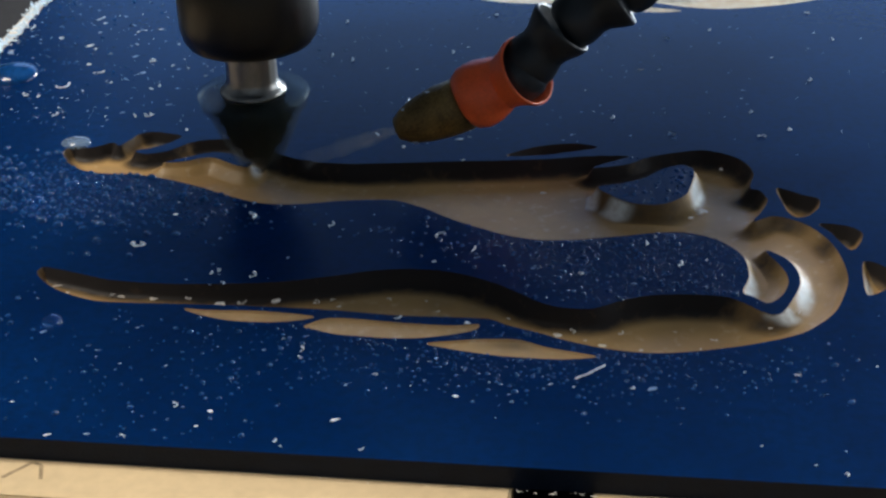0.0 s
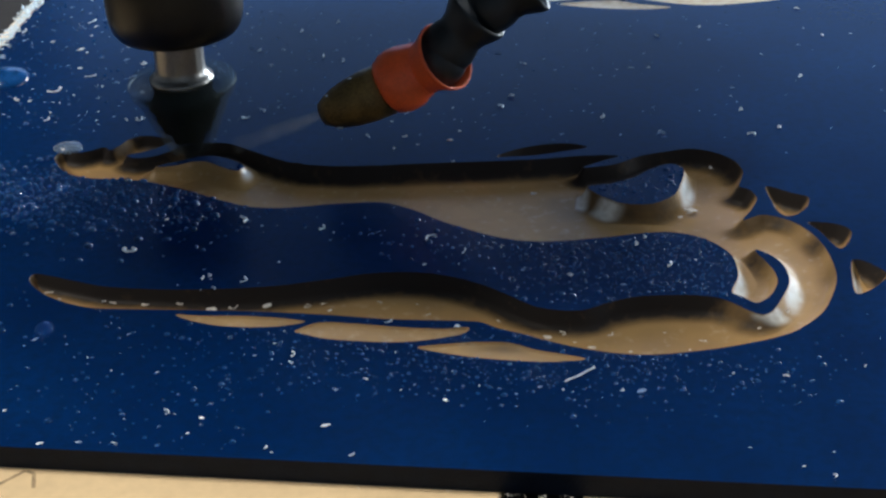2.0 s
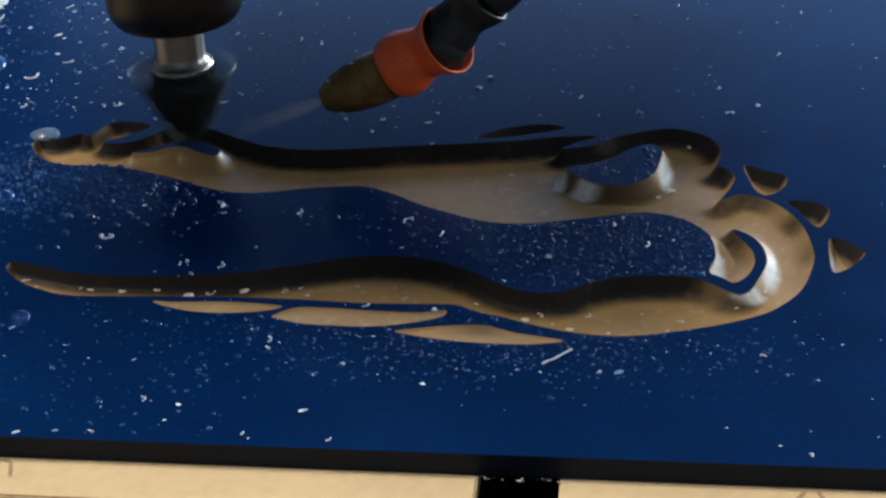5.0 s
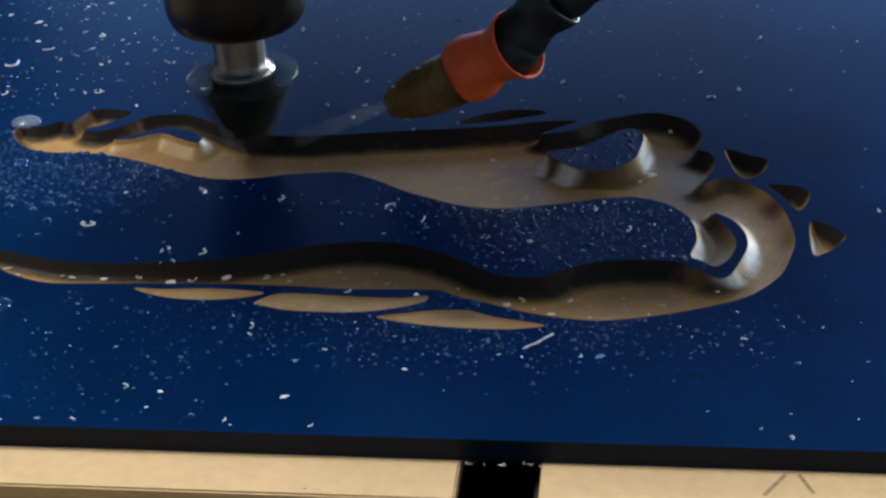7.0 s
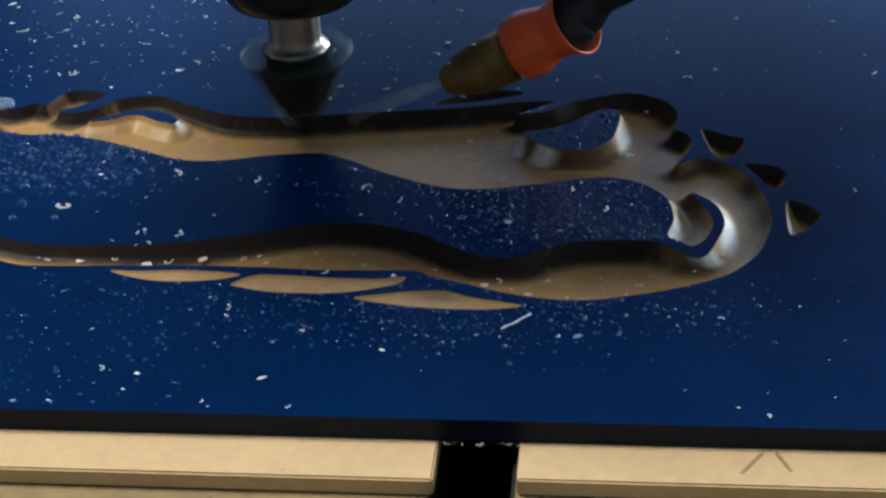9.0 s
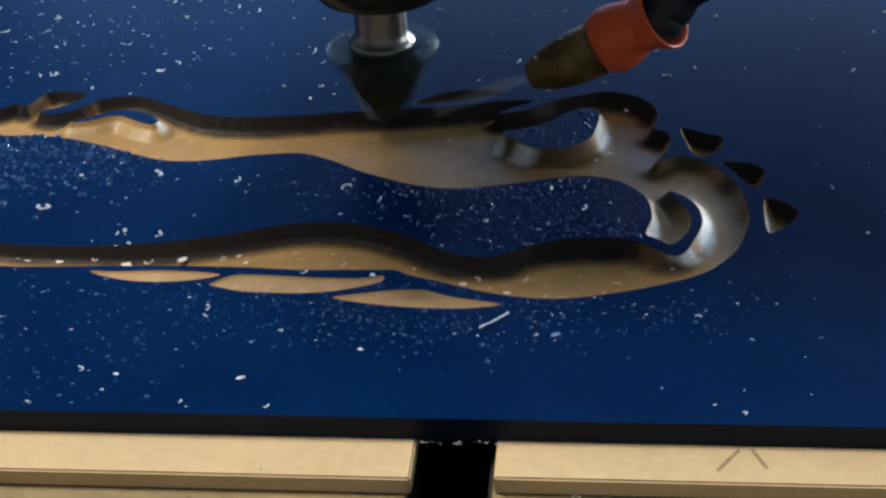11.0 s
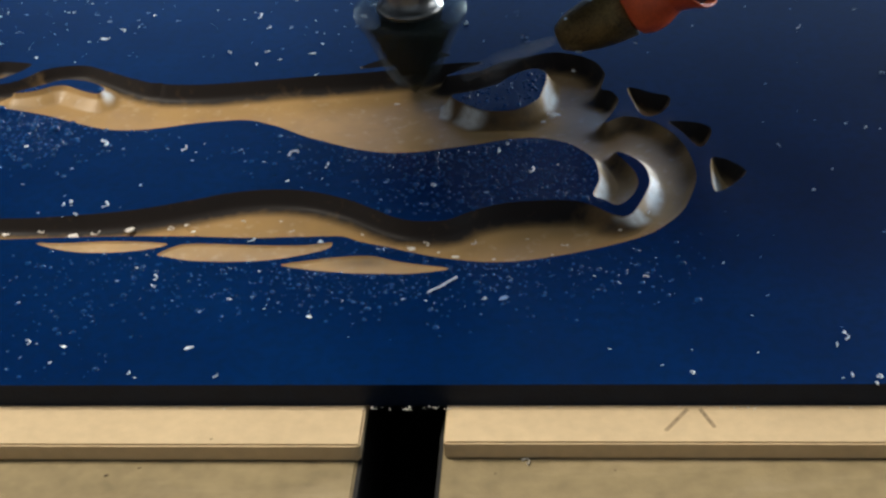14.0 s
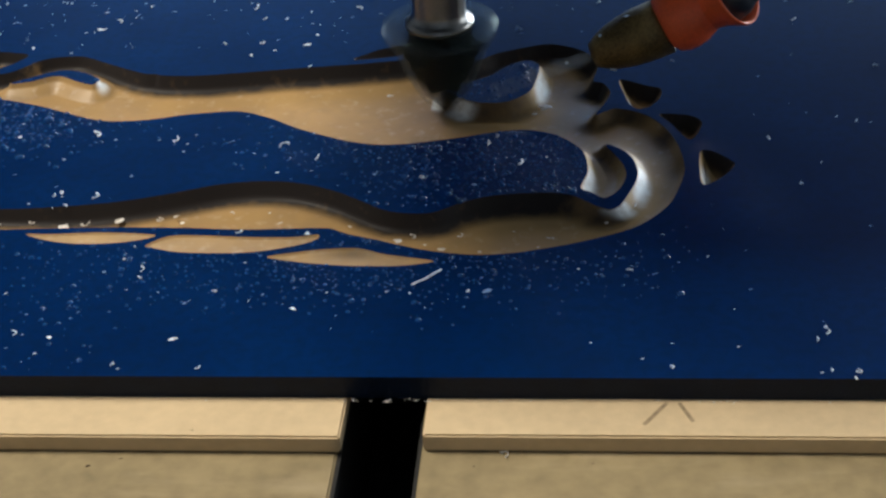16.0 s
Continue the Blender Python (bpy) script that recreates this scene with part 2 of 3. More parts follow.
fibreboard("spoilboard_slab", -0.25, SLOT_L, -0.30, 0.150, -0.0398, -0.0091, OLD_WOOD, "worn tan fibreboard slab under a thinner strip")
fibreboard("spoilboard_slab", SLOT_R, 0.45, -0.30, 0.150, -0.0398, -0.0091, OLD_WOOD, "worn tan fibreboard slab under a thinner strip")
fibreboard("spoilboard_strip", -0.24, SLOT_L + 0.0008, -0.0117, 0.120, -0.0090, -0.0051, WOOD, "pale tan fibreboard strip under the blue sheet")
fibreboard("spoilboard_strip", SLOT_R + 0.0004, 0.44, -0.0109, 0.120, -0.0090, -0.0051, WOOD, "pale tan fibreboard strip under the blue sheet")
rail = thing("slot_rail", "black clamping slot between fibreboard slabs", "slot")
# black plates stand in for the shade on the slabs' side faces
for x in (SLOT_L, SLOT_R - 0.0008):
    part("side_shade", box(x, x + 0.0008, -0.30, 0.150, -0.0362, -0.0097), BLACK, rail)
part("channel", box(SLOT_L, SLOT_R, -0.30, 0.150, -0.0398, -0.0362), BLACK, rail)


def pencil_stroke(points, width=0.0004):
    bm = bmesh.new()
    for (ax, ay), (bx, by) in zip(points, points[1:]):
        d = Vector((bx - ax, by - ay, 0)).normalized() * width
        n = Vector((-d.y, d.x, 0))
        a, b = Vector((ax, ay, -0.00505)), Vector((bx, by, -0.00505))
        bm.faces.new([bm.verts.new(p) for p in (a + n, a - n, b - n, b + n)])
    return bm


mark = thing("pencil_mark", "thin brown pencil cross on the fibreboard", "pencil mark")
part("stroke", pencil_stroke([(0.1274, -0.0075), (0.1318, -0.0010)]), PENCIL, mark)
part("stroke", pencil_stroke([(0.1341, -0.0010), (0.1365, -0.0065)]), PENCIL, mark)
mark = thing("pencil_mark", "thin brown pencil hook on the fibreboard", "pencil mark")
part("stroke", pencil_stroke([(-0.0275, -0.0062), (-0.0232, -0.0008), (-0.0212, -0.0014), (-0.0197, -0.0060)]), PENCIL, mark)

# ---------------------------------------------------------------- carved sheet: the drawing, in millimetres
BACK = [(-59.2, 124.9), (-59.0, 128.0), (-57.2, 129.5), (-54.3, 128.7), (-51.8, 129.5), (-48.0, 132.3), (-45.7, 130.7)]
BROW = [(-43.8, 134.2), (-42.5, 137.6), (-39.7, 139.7), (-35.7, 139.4), (-30.7, 137.7), (-33.0, 133.3), (-36.9, 130.0), (-40.5, 128.0), (-37.7, 126.4), (-32.6, 128.1), (-29.0, 131.7), (-26.7, 134.4), (-22.6, 136.1), (-15.8, 136.5), (-8.9, 132.9), (-2.9, 129.4), (3.2, 125.3), (8.3, 122.2), (13.1, 118.5), (13.5, 119.4), (10.1, 123.8), (6.8, 125.7), (13.6, 124.8)]
SPINE = [(8.3, 125.1), (17.2, 124.8), (28.7, 126.1), (42.9, 128.2), (57.2, 129.9), (68.6, 131.8), (78.6, 134.2), (87.5, 134.6), (83.0, 131.0), (79.0, 127.4), (86.7, 129.6), (92.9, 134.7), (100.0, 137.9), (106.4, 139.7), (112.8, 137.2), (116.7, 133.3), (118.7, 127.1), (117.6, 119.5), (120.0, 117.9), (121.7, 113.2), (120.2, 107.2), (118.2, 101.9)]
LOOP = [(118.2, 101.9), (123.1, 104.9), (129.5, 102.0), (134.3, 95.4), (137.0, 87.6), (138.2, 77.4), (137.0, 69.9), (134.1, 61.3), (128.3, 53.8), (122.3, 49.9), (113.0, 46.0), (101.4, 42.7), (93.2, 42.0), (85.0, 43.2), (77.8, 45.4), (71.6, 48.0), (65.3, 50.2), (61.2, 52.4), (57.8, 52.6), (50.4, 52.4), (40.5, 52.2), (27.9, 53.0), (15.3, 53.3)]
TAIL = [(2.6, 53.1), (-6.3, 52.8), (-16.5, 52.4), (-25.5, 52.3), (-31.2, 53.6), (-37.4, 56.5), (-41.9, 60.2), (-44.4, 63.6), (-43.9, 66.0), (-41.8, 65.9), (-33.1, 63.5), (-25.8, 61.6), (-12.5, 61.2), (0.3, 62.3), (12.8, 64.4), (25.0, 68.3), (32.3, 71.0), (39.9, 72.4), (47.7, 72.3), (54.3, 70.6), (61.1, 67.4), (66.5, 63.7), (71.8, 60.0)]
CHIN = [(76.8, 58.5), (82.9, 58.8), (88.8, 62.7), (94.9, 65.4), (101.0, 66.4), (107.1, 66.7), (112.0, 66.0), (115.4, 63.8), (118.6, 61.0), (121.8, 59.7), (124.3, 62.7), (127.5, 72.5), (127.4, 78.7), (125.6, 83.7), (122.7, 86.9), (120.4, 87.8), (123.0, 82.2), (124.6, 78.2), (125.1, 73.7), (123.8, 68.7), (121.7, 65.4), (119.9, 64.5), (117.5, 66.7), (115.1, 68.9), (116.5, 75.5), (116.1, 81.9), (114.6, 86.5)]
BELLY = [(110.4, 91.5), (105.8, 94.1), (100.6, 95.1), (94.1, 94.0), (87.6, 92.0), (81.1, 90.4), (74.6, 89.0), (68.0, 88.7), (61.3, 90.1), (54.3, 93.2), (47.0, 97.1), (39.4, 102.3), (31.9, 105.6), (25.0, 105.3), (18.2, 104.2), (11.5, 102.4), (4.6, 101.3), (-2.6, 101.9), (-10.5, 105.2), (-18.8, 109.2), (-27.0, 112.3), (-33.4, 114.0), (-39.5, 114.5), (-45.4, 114.4), (-51.1, 115.9), (-55.4, 119.1)]
THROAT = [(80.7, 116.8), (86.4, 119.2), (91.9, 122.7), (95.9, 127.5), (100.8, 130.7), (104.1, 127.8), (103.3, 119.0), (101.7, 113.4), (96.4, 108.8), (89.6, 108.8), (84.7, 112.0)]
EYE = [(-31.0, 121.7), (-25.8, 125.3), (-19.9, 128.6), (-13.7, 127.7), (-8.7, 124.2), (-8.9, 120.7), (-13.1, 122.2), (-18.3, 125.3), (-22.0, 125.0), (-25.8, 122.7)]
F1 = [(-6.4, 50.9), (-0.6, 50.7), (9.4, 51.3), (18.3, 50.9), (23.1, 49.9), (18.9, 47.9), (11.7, 46.8), (4.1, 47.0), (-2.7, 48.8)]
F2 = [(21.6, 46.0), (26.1, 49.7), (33.5, 49.9), (43.5, 49.2), (53.3, 49.1), (58.7, 50.1), (58.3, 47.7), (53.8, 45.5), (46.8, 43.5), (39.6, 42.9), (29.8, 43.3), (23.9, 44.9)]
F3 = [(48.9, 41.5), (56.4, 43.5), (62.3, 44.5), (68.3, 44.6), (74.4, 42.2), (84.6, 39.7), (78.3, 38.0), (71.3, 37.8), (63.0, 38.3), (54.5, 39.7)]
S1 = [(124.2, 119.7), (130.2, 116.6), (133.9, 114.8), (133.6, 110.1), (131.0, 105.8), (128.3, 104.7), (126.4, 107.1), (125.3, 111.7)]
S2 = [(133.4, 102.0), (139.9, 101.4), (142.9, 98.3), (142.1, 93.4), (140.0, 89.7), (138.0, 92.5), (135.7, 97.7)]
S3 = [(142.1, 84.3), (144.9, 84.2), (148.9, 79.9), (149.1, 77.4), (145.9, 72.5), (142.0, 69.7), (141.5, 76.3)]
FIN = [(56.5, 132.5), (62.3, 137.7), (69.4, 140.6), (75.3, 141.0), (79.3, 139.0), (72.7, 136.1), (65.6, 133.6)]

BODY = BACK + BROW[:16] + [(3.0, 126.4), (6.4, 125.9)] + SPINE + LOOP[1:] + TAIL + CHIN + BELLY
DEEP, SHALLOW, SLOPE = 4.0, 0.5, math.tan(radians(60))
POCKETS = ((BODY, DEEP), (F1, SHALLOW), (F2, SHALLOW), (F3, SHALLOW), (S1, DEEP), (S2, DEEP), (S3, DEEP), (FIN, DEEP))
ISLANDS = (THROAT, EYE)
# pale gleams painted on some cut walls: middle and half widths, in millimetres
GLEAMS = ((78.6, 114.4, 2.8, 4.2), (85.8, 109.2, 4.4, 3.4), (105.0, 119.5, 2.2, 6.5), (128.6, 70.0, 2.4, 7.5), (123.4, 60.8, 4.2, 2.6), (116.9, 72.0, 2.0, 7.0), (142.8, 75.0, 1.3, 5.5), (126.6, 108.5, 1.3, 4.0), (-6.8, 122.0, 1.6, 3.0))


def curve_through(points, steps=6, pull=0.46):
    """A closed smooth line through the corners of a drawing."""
    p = np.array(points)
    a, b, c, d = np.roll(p, 1, 0), p, np.roll(p, -1, 0), np.roll(p, -2, 0)
    out = []
    for k in range(steps):
        u = k / steps
        m0, m1 = (c - a) * pull, (d - b) * pull
        out.append((2 * u**3 - 3 * u**2 + 1) * b + (u**3 - 2 * u**2 + u) * m0 + (3 * u**2 - 2 * u**3) * c + (u**3 - u**2) * m1)
    return np.stack(out, 1).reshape(-1, 2)


def ease(u):
    u = np.clip(u, 0, 1)
    return u * u * (3 - 2 * u)


def signed_inset(line, x, y, reach=3):
    """How far inside a closed line each point lies, in millimetres; negative outside, at most 12."""
    far = np.full(x.shape, -12.0)
    lo, hi = line.min(0) - reach, line.max(0) + reach
    near = (x > lo[0]) & (x < hi[0]) & (y > lo[1]) & (y < hi[1])
    px, py = x[near], y[near]
    best, inside = np.full(px.shape, 144.0), np.zeros(px.shape, bool)
    for (ax, ay), (bx, by) in zip(line, np.roll(line, -1, 0)):
        dx, dy = bx - ax, by - ay
        u = np.clip(((px - ax) * dx + (py - ay) * dy) / (dx * dx + dy * dy + 1e-9), 0, 1)
        best = np.minimum(best, (px - ax - u * dx) ** 2 + (py - ay - u * dy) ** 2)
        if ay != by:
            inside ^= ((ay > py) != (by > py)) & (px < (bx - ax) * (py - ay) / (by - ay) + ax)
    far[near] = np.where(inside, 1, -1) * np.sqrt(best)
    return far


PATCH = (-66.0, 156.0, 32.0, 146.0)


def carved_patch(name, step, shift, parent, label, sheen=0.0):
    """The top of the sheet round one carving, cut down along its pockets by a 60 degree cutter."""
    x0, x1, y0, y1 = PATCH
    gx, gy = np.linspace(x0, x1, round((x1 - x0) / step) + 1), np.linspace(y0, y1, round((y1 - y0) / step) + 1)
    x, y = np.meshgrid(gx, gy)
    inset, depth, shade_stain, pale_gleam = np.full(x.shape, -12.0), np.zeros(x.shape), np.ones(x.shape), np.zeros(x.shape)
    lines = [curve_through(corners) for corners, _ in POCKETS]
    holes = [curve_through(corners) for corners in ISLANDS]

    def body_inset(x, y):
        s = signed_inset(lines[0], x, y)
        for hole in holes:
            s = np.minimum(s, -signed_inset(hole, x, y))
        return s

    near = np.maximum.reduce([body_inset(x, y)] + [signed_inset(line, x, y) for line in lines[1:]])
    gy_, gx_ = np.gradient(near, gy, gx)
    size = np.maximum(gx_**2 + gy_**2, 0.25)
    snap = np.where(np.abs(near) < 0.62 * step, near, 0)
    x, y = x - snap * gx_ / size, y - snap * gy_ / size
    for line, (corners, deep) in zip(lines, POCKETS):
        plain = signed_inset(line, x, y)
        s = body_inset(x, y) if corners is BODY else plain
        s = np.where(np.abs(s) < 0.08 * step, 0, s)
        local, slope = np.full(x.shape, deep), np.full(x.shape, SLOPE)
        if corners is BODY:
            loop = ease((x - 106) / 20) * ease((y - 46) / 14) * ease((120 - y) / 20)
            head = ease((6 - x) / 22)
            local, slope = deep * (1 - 0.5 * loop) * (1 - 0.2 * head) * (0.42 + 0.58 * ease((-signed_inset(holes[1], x, y, 12) - 0.3) / 4.5)), SLOPE * (1 - 0.5 * loop)
        ratio = s * slope / local
        cut = local * np.clip(np.where(ratio < 0.7, ratio, 1 - 0.3 * np.exp(-(ratio - 0.7) / 0.42)), 0, 1)
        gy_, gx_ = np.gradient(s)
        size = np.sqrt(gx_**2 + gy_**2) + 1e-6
        # shade is painted by facing: full on south-facing walls, none on east-facing
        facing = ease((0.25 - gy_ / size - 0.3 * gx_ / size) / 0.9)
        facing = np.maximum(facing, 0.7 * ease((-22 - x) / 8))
        inset = np.maximum(inset, s)
        depth = np.maximum(depth, cut)
        glint = np.zeros(x.shape)
        for fx, fy, fw, fh in GLEAMS:
            glint = np.maximum(glint, ease((1.25 - np.sqrt(((x - fx) / fw) ** 2 + ((y - fy) / fh) ** 2)) / 0.9))
        pale_gleam = np.where(s > 0, np.maximum(pale_gleam, glint * ease((2.3 - ratio) / 1.0)), pale_gleam)
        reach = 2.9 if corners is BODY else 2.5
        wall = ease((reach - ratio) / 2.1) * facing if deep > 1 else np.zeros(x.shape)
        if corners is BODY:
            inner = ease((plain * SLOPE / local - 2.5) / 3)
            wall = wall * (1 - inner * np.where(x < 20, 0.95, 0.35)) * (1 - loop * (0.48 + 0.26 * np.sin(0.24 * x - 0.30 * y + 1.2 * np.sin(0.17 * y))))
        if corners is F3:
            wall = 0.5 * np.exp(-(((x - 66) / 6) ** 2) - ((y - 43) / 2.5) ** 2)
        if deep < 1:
            pale_gleam = np.where(s > 0, 0.06, pale_gleam)
        shade_stain = np.where(s > -0.6, wall, shade_stain)
    # reflected sheen painted as an even paleness over the whole patch
    pale_gleam = np.maximum(pale_gleam, sheen)
    wave = 0.10 * np.sin(x * 0.31 + 1.7 * np.sin(y * 0.13)) * np.sin(y * 0.43 + 1.1 * np.sin(x * 0.11))
    z = -np.where(depth > 1.2, depth + wave * np.minimum(depth - 1.2, 1) * 0.25, depth)
    co = np.stack([x * MM + shift[0], y * MM + shift[1], z * MM], -1).reshape(-1, 3)
    rows, cols = x.shape
    k = np.arange(rows * cols).reshape(rows, cols)
    faces = np.stack([k[:-1, :-1], k[:-1, 1:], k[1:, 1:], k[1:, :-1]], -1).reshape(-1, 4)
    me = bpy.data.meshes.new(name)
    me.vertices.add(len(co))
    me.vertices.foreach_set("co", co.ravel())
    me.loops.add(faces.size)
    me.loops.foreach_set("vertex_index", faces.ravel())
    me.polygons.add(len(faces))
    me.polygons.foreach_set("loop_start", np.arange(len(faces)) * 4)
    me.update(calc_edges=True)
    me.polygons.foreach_set("use_smooth", [True] * len(faces))
    me.set_sharp_from_angle(angle=radians(32))
    for key, values in (("inset", inset), ("shade_stain", shade_stain), ("pale_gleam", pale_gleam)):
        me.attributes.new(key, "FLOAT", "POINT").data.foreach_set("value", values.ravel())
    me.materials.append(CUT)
    ob = new(name, me)
    ob.parent = parent
    return tagged(ob, label)


def flat_film(rects):
    """Uncut film round the carvings."""
    bm = bmesh.new()
    for x0, x1, y0, y1 in rects:
        bm.faces.new([bm.verts.new((a * MM, b * MM, 0)) for a, b in ((x0, y0), (x1, y0), (x1, y1), (x0, y1))])
    me = mesh_of("film", bm, CUT)
    me.attributes.new("inset", "FLOAT", "POINT").data.foreach_set("value", [-12.0] * len(me.vertices))
    me.attributes.new("shade_stain", "FLOAT", "POINT")
    me.attributes.new("pale_gleam", "FLOAT", "POINT")
    return me


SHEET = (-101.0, 330.0, 0.0, 420.0)
NEXT = (15.0, 198.0)
sheet = thing("plastic_sheet", "plastic sheet under blue protective film, half carved, wet", "plastic sheet")
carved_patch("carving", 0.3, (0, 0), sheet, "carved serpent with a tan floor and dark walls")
carved_patch("carving", 0.7, (NEXT[0] * MM, NEXT[1] * MM), sheet, "second carved serpent, its floor painted pale for a reflected sheen", 0.75)
px0, px1, py0, py1 = PATCH
qx0, qx1, qy0, qy1 = px0 + NEXT[0], px1 + NEXT[0], py0 + NEXT[1], py1 + NEXT[1]
film = new("film", flat_film([(SHEET[0], SHEET[1], 0, py0), (SHEET[0], px0, py0, py1), (px1, SHEET[1], py0, py1), (SHEET[0], SHEET[1], py1, qy0),
                              (SHEET[0], qx0, qy0, qy1), (qx1, SHEET[1], qy0, qy1), (SHEET[0], SHEET[1], qy1, SHEET[3])]))
film.parent = sheet
tagged(film, "uncut blue protective film")
bm = bmesh.new()
x0, x1, y0, y1 = (v * MM for v in SHEET)
for a, b in (((x0, y0), (x1, y0)), ((x1, y0), (x1, y1)), ((x1, y1), (x0, y1)), ((x0, y1), (x0, y0))):
    bm.faces.new([bm.verts.new(p) for p in ((*a, 0), (*b, 0), (*b, -0.005), (*a, -0.005))])
bm.faces.new([bm.verts.new(p) for p in ((x0, y0, -0.005), (x1, y0, -0.005), (x1, y1, -0.005), (x0, y1, -0.005))])
part("core", bm, EDGE, sheet, "dark navy cut edge of the sheet")
part("rough_edge", box(-0.1055, -0.1008, 0.0, 0.42, -0.005, -0.0006, 0.0006), BURR, sheet, "white rough sawn edge")


def curl(length, seed, bm=None, at=(0, 0, 0), turn=0.0, lift=0.35, bend=None):
    """A bent ribbon of swarf, in millimetres."""
    rng = random.Random(seed)
    bm = bm or bmesh.new()
    n, heading, bend = 9, turn, bend or rng.choice((-1, 1)) * rng.uniform(0.35, 1.2)
    p, rings = Vector((0, 0, lift)), []
    wide = max(0.14, length * rng.uniform(0.035, 0.06))
    spine = []
    for k in range(n):
        spine.append((p.copy(), heading))
        heading += bend * rng.uniform(-0.3, 1.1)
        p += Vector((math.cos(heading), math.sin(heading), rng.uniform(-0.12, 0.16))) * length / (n - 1)
    mid = sum((q for q, _ in spine), Vector()) / n
    for k, (q, h) in enumerate(spine):
        w = wide * ((2.2 if bend > 0.1 or bend < -0.1 else 1.0) if k in (0, n - 1) else 1.0) * rng.uniform(0.6, 1.5)
        side, up = Vector((-math.sin(h), math.cos(h), 0)) * w, Vector((0, 0, w * 0.9))
        c = q - Vector((mid.x, mid.y, 0))
        c.z = max(c.z, w)
        rings.append([bm.verts.new((c + o) * MM + Vector(at)) for o in (side, up, -side, -up)])
    for a, b in zip(rings, rings[1:]):
        for k in range(4):
            bm.faces.new((a[k], a[(k + 1) % 4], b[(k + 1) % 4], b[k]))
    bm.faces.new(rings[0])
    bm.faces.new(rings[-1])
    return bm


def flake(length, seed, bm=None, at=(0, 0, 0), turn=0.0):
    """A crumpled shaving: a few uneven lobes."""
    rng = random.Random(seed)
    bm = bm or bmesh.new()
    for lobe in range(rng.choice((1, 2, 3)) if length > 1.3 else 1):
        made = bmesh.ops.create_icosphere(bm, subdivisions=1, radius=1.0)["verts"]
        s = Vector((rng.uniform(0.28, 0.5), rng.uniform(0.11, 0.24), rng.uniform(0.05, 0.12))) * length
        o = Vector((rng.uniform(-0.35, 0.35), rng.uniform(-0.3, 0.3), 0)) * length if lobe else Vector()
        m = Matrix.Rotation(turn + rng.uniform(-0.8, 0.8) * bool(lobe), 3, "Z")
        for v in made:
            c = v.co * rng.uniform(0.6, 1.3)
            c = m @ Vector((c.x * s.x, c.y * s.y, c.z * s.z)) + o
            v.co = Vector((c.x, c.y, max(c.z + s.z * 0.8, 0.0))) * MM + Vector(at)
    return bm


# ---------------------------------------------------------------- spindle with its cutter, and the coolant nozzle
def spindle():
    ob = thing("router_spindle", "black spindle nut with a spinning steel V-cutter", "router spindle")
    # motor, mount and plate are out of view, added and sized for their shadow
    part("spindle_motor", revolve([(0, 75), (24, 75), (26, 77), (26, 96), (38, 98), (40, 100), (40, 208), (38, 210), (0, 210)], 56), NUT, ob, "black spindle motor")
    part("shade_mount", box(-0.042, 0.044, -0.070, 0.118, 0.110, 0.206, 0.004), IRON, ob, "unseen dark iron mount, added to shade the sheet")
    part("shade_plate", box(-0.092, 0.042, -0.060, 0.120, 0.150, 0.204, 0.004), IRON, ob, "unseen dark iron plate, added to shade the sheet")
    part("collet_nut", revolve([(6.6, 38.8), (6.9, 37.5), (14.2, 37.5), (15.4, 37.9), (16.4, 39.4), (17.0, 41.8), (17.15, 44), (17.15, 62), (16.2, 63.5), (13, 64), (13, 76), (0, 76)], 56, Matrix.Translation((0.0005, 0, 0))), NUT, ob, "black collet nut", smooth=True)
    part("shank", revolve([(6.35, 40), (6.35, 27.5), (6.6, 26.2), (7.4, 25.2), (8.2, 24.6), (8.2, 23.6), (6, 23.4)], 48), STEEL, ob, "bright steel shank", smooth=True)
    for k in (1.0, 0.72):
        part("cutter_core", revolve([(7.8 * k, 23.4), (7.2 * k, 16), (6.4 * k, 10.0), (5.0 * k, 6.0 * (0.5 + 0.5 * k)), (0.02, 0.4 - 0.3 * k)], 40), WHIRL_CORE, ob, "dark carbide cutter tip", smooth=True)
    for r, low in ((8.6, 5.4), (9.8, 7.4), (11.0, 9.6), (12.1, 12.0), (13.0, 14.4), (13.7, 17.0)):
        part("whirling_cutter", revolve([(r, 22.4), (r * 0.98, 20.4), (r * 0.84, low + 2.0), (r * 0.62, low - 1.0), (r * 0.3, low - 3.4)], 48), WHIRL, ob, "spinning dark cutter flutes", smooth=True)
    part("whirling_rim", revolve([(7.8, 24.2), (13.8, 23.9), (14.1, 23.0), (13.6, 21.9), (10.6, 21.5)], 56), WHIRL_RIM, ob, "spinning cutter shoulder", smooth=True)
    return ob


CUP = [(0, 0.3), (5.2, 0.2), (6.6, 1.0), (7.3, 2.6), (7.4, 4.6), (7.0, 6.6), (6.5, 8.0), (6.7, 9.6), (7.6, 11.4), (8.6, 13.4), (8.9, 14.6), (8.6, 15.2), (7.9, 14.8), (6.6, 11.5), (0, 11.0)]


